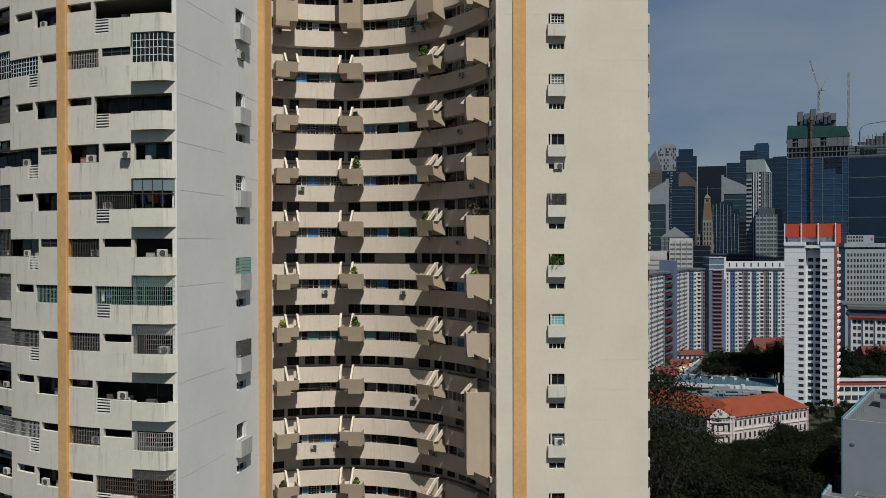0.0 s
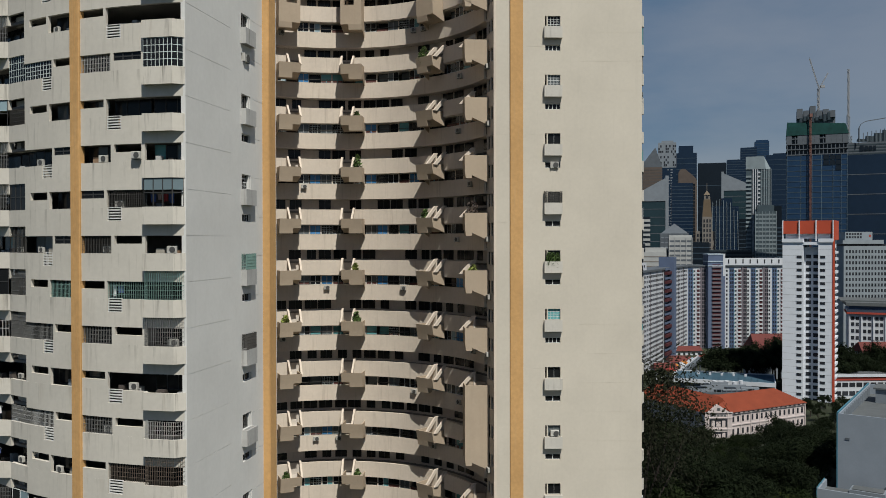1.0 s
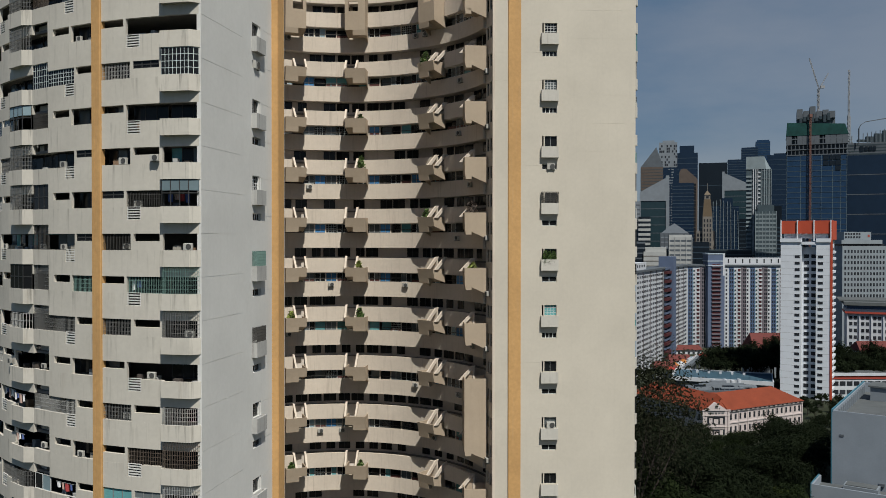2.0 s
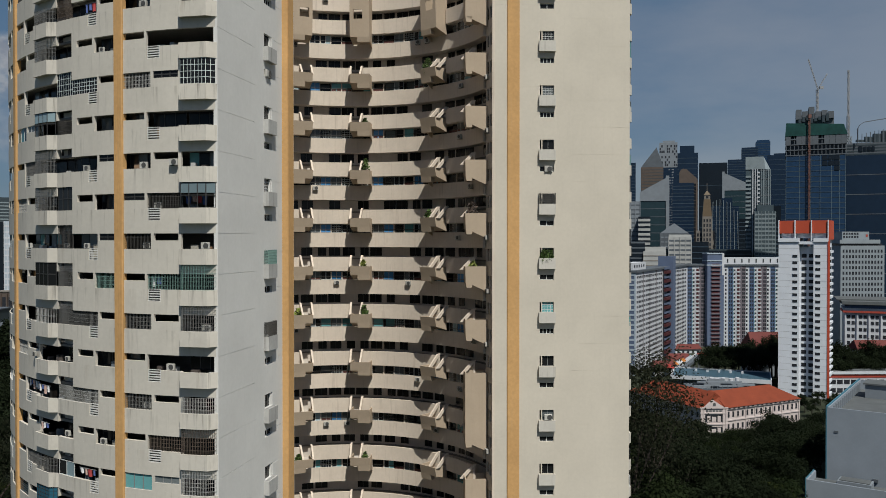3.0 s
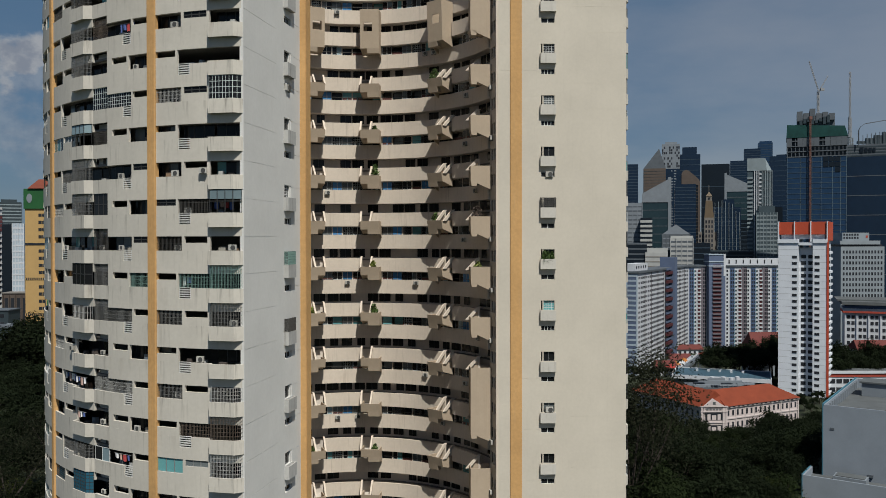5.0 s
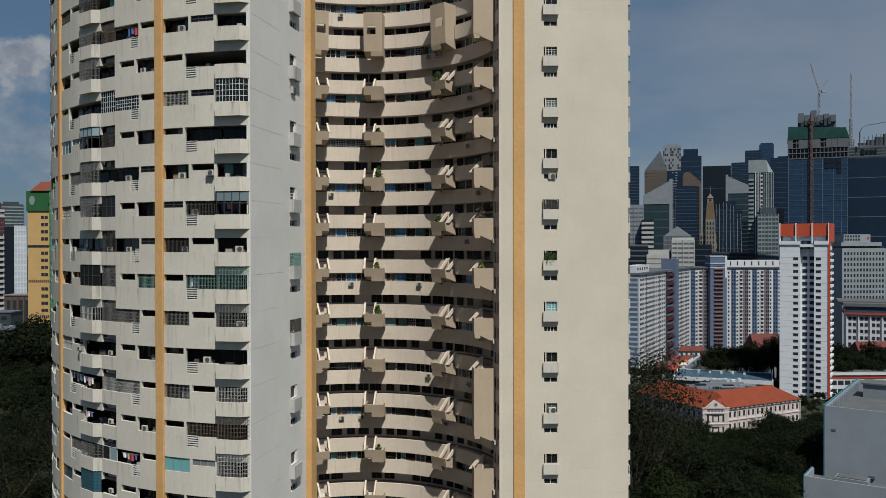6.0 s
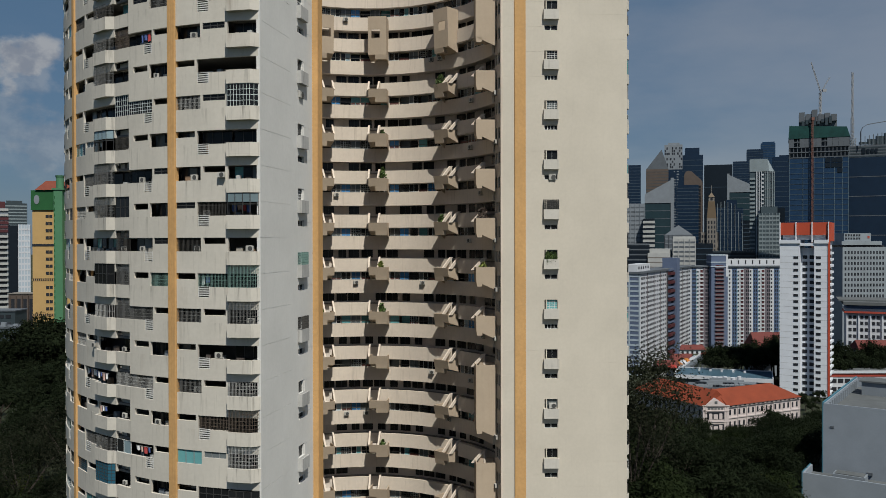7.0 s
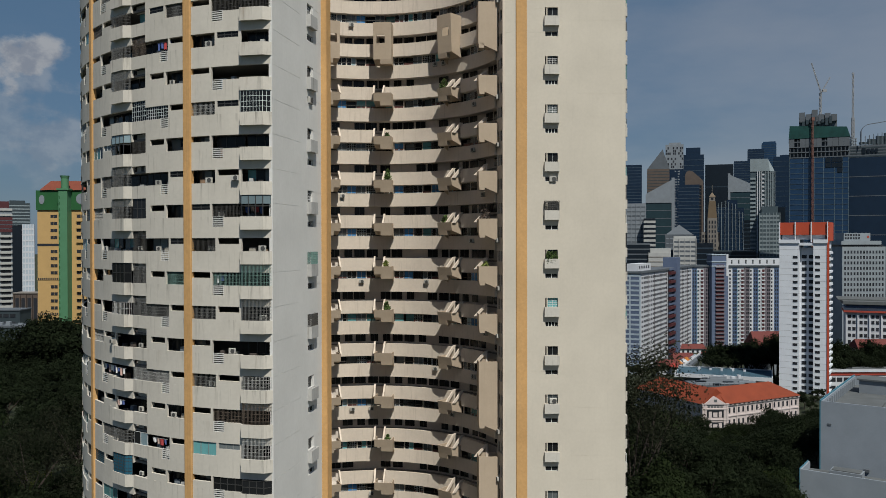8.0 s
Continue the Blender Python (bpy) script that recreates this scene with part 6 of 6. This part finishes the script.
rows_of("parapet", annex, PALE_BLUE_WALL, [(0, 34, 0, 0.4, 9.4, 11.2), (0, 0.4, 0.4, 9, 9.4, 11.2)])
rows_of("trim", annex, CYAN_EDGE, [(-0.2, 0.0, -0.1, 9, 10.8, 11.4), (-0.2, 0.0, -0.1, 0.25, -2, 10.79)])
rows_of("skylight", annex, FAR_WHITE, [(6, 13, 3, 7, 9.521, 11.2)])
rows_of("skylight_glass", annex, SHEET_GREY, [(6.4, 12.6, 3.4, 6.6, 11.21, 11.4)])
put(annex, 89.3, 176.5, 0, -37)

# ---- buildings beyond the wood ----
yel = thing("housing_block", (0, 0, 0), "yellow and green housing block with red tiled roof", "apartment building")
rows_of("body", yel, WARM_YELLOW, [(-13, 60, 0, 14, 0, 82)])
rows_of("green_storey", yel, LEAF_GREEN, [(-13.4, 60.4, -0.6, 14.4, 82.01, 91.5)])
b = bmesh.new()
hip_roof(b, -10.5, 58, -0.5, 13, 91.6, 96.5, 2)
part("roof", b, TILE_RUST, yel)
rows_of("stair_tower", yel, MINT, [(-0.6, 3.5, -5, 1, 0, 91.39), (-1.4, 4.3, -5.4, 1.4, 91.4, 92.2)])
b = bmesh.new()
bmesh.ops.create_cone(b, cap_ends=True, segments=28, radius1=1.75, radius2=1.75, depth=4.8, matrix=pose(1.45, -2.6, 94.6))
bmesh.ops.create_cone(b, cap_ends=True, segments=28, radius1=1.75, radius2=2.15, depth=1.4, matrix=pose(1.45, -2.6, 97.7))
part("stair_turret", b, MINT, yel, "round mint green turret with a flared rim")
rows_of("stair_slit", yel, LEAF_GREEN, [(-0.4, 0.0, -5.1, -4.9, z, z + 1.4) for z in np.arange(20, 90, 2.8)])
b = bmesh.new()
bmesh.ops.create_cone(b, cap_ends=True, segments=24, radius1=2.6, radius2=2.6, depth=0.2, matrix=pose(8.5, -0.65, 87.4, 90))
part("roundel", b, FAR_WHITE, yel, "plain white roundel")
b = bmesh.new()
bmesh.ops.create_cone(b, cap_ends=True, segments=24, radius1=2.2, radius2=2.2, depth=0.2, matrix=pose(-10.6, -0.65, 87.0, 90) @ Matrix.Diagonal((0.6, 1, 1.0, 1)))
part("roundel", b, FAR_WHITE, yel, "plain white roundel")
STOREYS = [78.2 - 3.42 * i for i in range(18) if i % 5 != 4]
b = bmesh.new()
box(b, -0.75, 0.75, -0.1, 0.12, 0, 1.5)
me = finish(b, "window", WIN_DARK)
for z in STOREYS:
    shared("window", me, yel, pose(-5.9, 0, z))
    shared("window", me, yel, pose(-4.2, 0, z))
rows_of("balcony_slot", yel, WIN_DARK, [(6, 60, -0.15, 0.1, z, z + 1.6) for z in STOREYS])
rows_of("balcony_wall", yel, WARM_YELLOW, [(6, 60, -0.9, 0, z - 1.75, z - 0.1) for z in STOREYS])
rows_of("gap_post", yel, WARM_YELLOW, [(-13.05 + 0.9 * i, -12.7 + 0.9 * i, -0.2, 0.1, z, z + 1.0) for i in range(12) for z in (48.0, 31.0)])
rows_of("balcony_post", yel, WARM_YELLOW, [(8 + 2.6 * i, 8.25 + 2.6 * i, -0.4, 0.1, 19, 81) for i in range(8)])
rows_of("shadow_gap", yel, WIN_DARK, [(-13.1, -1.3, -0.12, 0.1, z, z + 1.1) for z in (64.6, 48.0, 31.0)])
put(yel, -176.5, 382, 0, 0)
rw = thing("housing_block", (0, 0, 0), "white housing block with maroon top storeys", "apartment building")
rows_of("body", rw, FAR_WHITE, [(-20, 3, 0, 16, 0, 92)])
rows_of("roof", rw, WIN_RED, [(-20, 1, 2, 14, 92.01, 97)])
rows_of("maroon_band", rw, WIN_RED, [(-20.2, 3.2, -0.3, 16, z, z + 2.3) for z in (74, 77, 80, 83)])
rows_of("window_band", rw, WIN_DARK, [(-19.6 + 7.6 * i, -13.2 + 7.6 * i, -0.15, 0.1, z, z + 1.9) for i in range(3) for z in np.arange(3.2, 73, 4.05)])
rows_of("parapet", rw, FAR_CREAM, [(-20.1, 3.1, -1.0, 0, z - 1.9, z - 0.1) for z in np.arange(3.2, 73, 4.05)] + [(-20.1, 3.1, -0.9, 0, z, z + 1.6) for z in (86, 90)])
put(rw, -313.2, 598.7, 0, 26.6)
office("grey striped glass tower", -467.5, -441, 900, 110, 25, FAR_SLATE, FAR_CYAN, 3.6, 1.2, crown=("step", 113, 0.15, 0.8))
office("dark tower with a white panelled front", -291.5, -283.6, 562, 78.5, 20, FAR_BLACK)
office("white panelled tower front", -283.4, -275.5, 560, 79, 18, HDB_SKY, HDB_WHITE, 4.0, 1.2, HDB_WHITE, 2.0)
old = thing("old_block", (0, 0, 0), "brown brick block with tall arches", "building")
rows_of("wall", old, FAR_BROWN, [(0, 17, 0, 12, 0, 33)])
rows_of("cornice", old, FAR_TAN, [(-0.5, 17.5, -0.5, 12.5, 33.01, 33.6)])
rows_of("arch_pier", old, FAR_BROWN, [(0.5 + 3.9 * i, 1.3 + 3.9 * i, -1.0, 0, 0, 32) for i in range(5)])
rows_of("arch_window", old, WIN_DARK, [(1.7 + 3.9 * i, 4.0 + 3.9 * i, -0.1, 0.1, 6, 30) for i in range(4)])
put(old, -270.5, 520)
low = thing("low_building", (-250, 470, 0), "grey low block with dark openings", "building", "low buildings")
rows_of("wall", low, FAR_SLATE, [(-280, -241.5, 470, 484, 0, 26), (-268, -222, 440, 452, 0, 19)])
rows_of("roof_edge", low, FAR_GREY, [(-268.5, -221.5, 439.5, 452.5, 19.01, 20.0), (-280.5, -241, 469.5, 484.5, 26.01, 26.6)])
rows_of("roof_unit", low, FAR_WHITE, [(-262 + 5.3 * i, -259.5 + 5.3 * i, 442 + (i * 3) % 5, 444 + (i * 3) % 5, 20.01, 21 + (i * 7) % 3 * 0.6) for i in range(7)])
rows_of("window", low, WIN_DARK, [(-279 + 4 * i, -276 + 4 * i, 469.8, 470.1, z, z + 2) for i in range(9) for z in (17.5, 22)])


def leaf_paint(name, c):
    m = paint(name, c, 0.8, 0.25, 0.5, bump=0, island=0.22, piece=0.2, spec=0.06)
    t = m.node_tree  # thin leaves let part of the light through
    body, end = t.nodes["Principled BSDF"], t.nodes["Material Output"]
    thin, both = t.nodes.new("ShaderNodeBsdfTranslucent"), t.nodes.new("ShaderNodeMixShader")
    t.links.new(body.inputs["Base Color"].links[0].from_socket, thin.inputs["Color"])
    both.inputs[0].default_value = 0.4
    t.links.new(body.outputs[0], both.inputs[1])
    t.links.new(thin.outputs[0], both.inputs[2])
    t.links.new(both.outputs[0], end.inputs["Surface"])
    return m


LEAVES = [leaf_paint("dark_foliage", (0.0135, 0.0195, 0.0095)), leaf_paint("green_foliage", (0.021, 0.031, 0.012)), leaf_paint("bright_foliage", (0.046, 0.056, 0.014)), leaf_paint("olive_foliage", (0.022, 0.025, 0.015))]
BARK = paint("bark", (0.045, 0.036, 0.03), 0.9, 0.2, 0.5)


def limb(b, p, q, r0, r1, k=6):
    m = (q - p).to_track_quat("Z", "Y").to_matrix().to_4x4()
    m.translation = p
    ln = (q - p).length
    solid(b, [m @ Vector((r0 * math.cos(i * math.tau / k), r0 * math.sin(i * math.tau / k), 0)) for i in range(k)], [m @ Vector((r1 * math.cos(i * math.tau / k), r1 * math.sin(i * math.tau / k), ln)) for i in range(k)])


def tree_kind(seed, height, spread, leaf, count, size, open_=0.0):
    r = random.Random(seed)
    ob = thing("tree", (0, 0, 0), "broad leafy tree with a dark green crown", "tree", "trees of the park")
    b = bmesh.new()
    fork = height * 0.42
    limb(b, Vector((0, 0, -1)), Vector((0.2, 0.1, fork)), 0.45, 0.28)
    tips = []
    for i in range(7):
        a, up = i * 2.4 + r.random(), height * (0.62 + 0.3 * r.random())
        reach = spread * (0.35 + 0.5 * r.random())
        tip = Vector((math.cos(a) * reach, math.sin(a) * reach, up))
        limb(b, Vector((0.2, 0.1, fork * (0.75 + 0.25 * r.random()))), tip, 0.2, 0.05, 5)
        tips.append(tip)
    tips.append(Vector((0, 0, height * 0.92)))
    part("trunk", b, BARK, ob)
    clumps = []
    for t in tips:
        for _ in range(4):
            clumps.append((t + Vector((r.gauss(0, spread * 0.22), r.gauss(0, spread * 0.22), r.gauss(0, height * 0.06))), spread * (0.2 + 0.2 * r.random())))
    vs, fs = [], []
    for _ in range(count):
        c, rad = clumps[r.randrange(len(clumps))]
        d = Vector((r.gauss(0, 1), r.gauss(0, 1), r.gauss(0, 0.8))).normalized()
        p = c + d * rad * (0.55 + 0.5 * r.random()) if r.random() > open_ else c + d * rad * 1.5
        n = (d + Vector((r.uniform(-0.7, 0.7), r.uniform(-0.7, 0.7), r.uniform(0.0, 0.9)))).normalized()
        u = n.orthogonal().normalized()
        v = n.cross(u)
        a = r.random() * 6.28
        u, v = u * math.cos(a) + v * math.sin(a), v * math.cos(a) - u * math.sin(a)
        s = size * (0.6 + 0.8 * r.random())
        k = len(vs)
        vs += [p - u * s, p - v * s * 0.5 + n * s * 0.12, p + u * s, p + v * s * 0.5 + n * s * 0.12]
        fs += [(k, k + 1, k + 2), (k, k + 2, k + 3)]
    me = bpy.data.meshes.new("crown")
    me.from_pydata([tuple(v) for v in vs], [], fs)
    me.materials.append(leaf)
    hang(new("crown", me), ob)
    return ob


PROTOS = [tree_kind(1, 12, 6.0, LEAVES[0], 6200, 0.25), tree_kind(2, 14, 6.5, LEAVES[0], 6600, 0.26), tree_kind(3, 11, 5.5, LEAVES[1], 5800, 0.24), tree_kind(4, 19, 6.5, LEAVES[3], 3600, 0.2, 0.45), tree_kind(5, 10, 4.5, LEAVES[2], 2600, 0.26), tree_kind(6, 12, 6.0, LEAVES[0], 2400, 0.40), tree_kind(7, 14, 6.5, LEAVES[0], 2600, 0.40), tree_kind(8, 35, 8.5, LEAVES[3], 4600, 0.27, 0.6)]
r4 = random.Random(44)
FOOT = [(80, 262, 146, 325), (-200, 375, -100, 400)]


def in_block(x, y):
    """Whether a spot lies in or close to the pale blue blocks."""
    for ox, oy, w, d in ((99.4, 187, 40, 48), (89.3, 176.5, 34, 9)):
        q = Matrix.Rotation(radians(37), 2) @ Vector((x - ox, y - oy))
        if -5 < q.x < w + 4 and -12 < q.y < d + 4:
            return True
    return False


spots = []


def plant_trees(x0, x1, y0, y1, gap, keep=lambda x, y: True, kinds=(0, 0, 1, 1, 2, 3), big=1.0):
    for yy in np.arange(y0, y1, gap):
        for xx in np.arange(x0, x1, gap):
            x, y = xx + r4.uniform(-0.4, 0.4) * gap, yy + r4.uniform(-0.4, 0.4) * gap
            if not keep(x, y) or in_block(x, y) or any(a <= x <= c and b_ <= y <= d for a, b_, c, d in FOOT) or (Vector((x, y)) - Vector(HUB)).length < 40:
                continue
            s = big * r4.uniform(0.82, 1.2)
            spots.append((r4.choice(kinds), pose(x, y, land(x, y) - 0.3, 0, 0, r4.uniform(0, 360)) @ Matrix.Diagonal((s, s, s * r4.uniform(0.9, 1.1), 1))))


plant_trees(34, 122, 128, 250, 9.5, lambda x, y: x > 0.235 * (y + 19) and x < (0.465 if y > 200 else 0.43) * (y + 19) and not (y > 160 and 0.315 < x / (y + 19) < 0.405), (0, 0, 1, 1, 2))
plant_trees(30, 58, 102, 127, 8, lambda x, y: 0.235 * (y + 19) < x < 0.30 * (y + 19), (0, 1, 2), 1.3)
plant_trees(50, 106, 160, 246, 6.5, lambda x, y: 0.315 < x / (y + 19) < 0.405, (0, 1, 2), 0.55)
plant_trees(112, 150, 222, 262, 7.5, lambda x, y: x > 0.405 * (y + 19), (0, 1, 2), 0.5)
plant_trees(147, 172, 264, 315, 7, kinds=(5, 6), big=0.38)
plant_trees(132, 178, 368, 394, 7, lambda x, y: x > 0.345 * (y + 19), (5, 5, 6), 1.08)
plant_trees(172, 235, 345, 380, 8.5, kinds=(5, 5, 6), big=1.0)
plant_trees(98, 116, 378, 410, 8, kinds=(5, 6), big=0.4)
plant_trees(-205, -184, 352, 376, 11, kinds=(5, 6), big=1.4)
plant_trees(-182, -105, 352, 376, 10, kinds=(5, 6), big=1.75)
plant_trees(-175, -40, 130, 210, 11.5, lambda x, y: -0.57 * (y + 19) < x < -0.37 * (y + 19), (0, 1, 2, 2, 2, 3))
plant_trees(-205, -60, 210, 372, 12, lambda x, y: -0.57 * (y + 19) < x < -0.37 * (y + 19), kinds=(5, 5, 6))
first = set()
for k, m in spots:
    if k not in first:
        first.add(k)
        loc, rot, sca = m.decompose()
        PROTOS[k].matrix_basis = m
    else:
        loc, rot, sca = m.decompose()
        c = copy_thing(PROTOS[k], Matrix.LocRotScale(loc, rot, None))
        c.scale = sca
put(PROTOS[4], 62, 128, land(62, 128) - 0.3)
put(PROTOS[7], 38.5, 124, land(38.5, 124) - 0.3, 40)
for k, x, y, s in ((0, 106, 220, 0.82), (1, 107, 234, 0.72), (7, 32.5, 114, 0.9), (4, 78, 165, 1.0), (4, -89, 160, 1.0), (4, -91, 166, 0.9), (4, 80, 150, 0.8)):
    c = copy_thing(PROTOS[k], pose(x, y, land(x, y) - 0.3, 0, 0, x * 7))
    c.scale = (s, s, s)
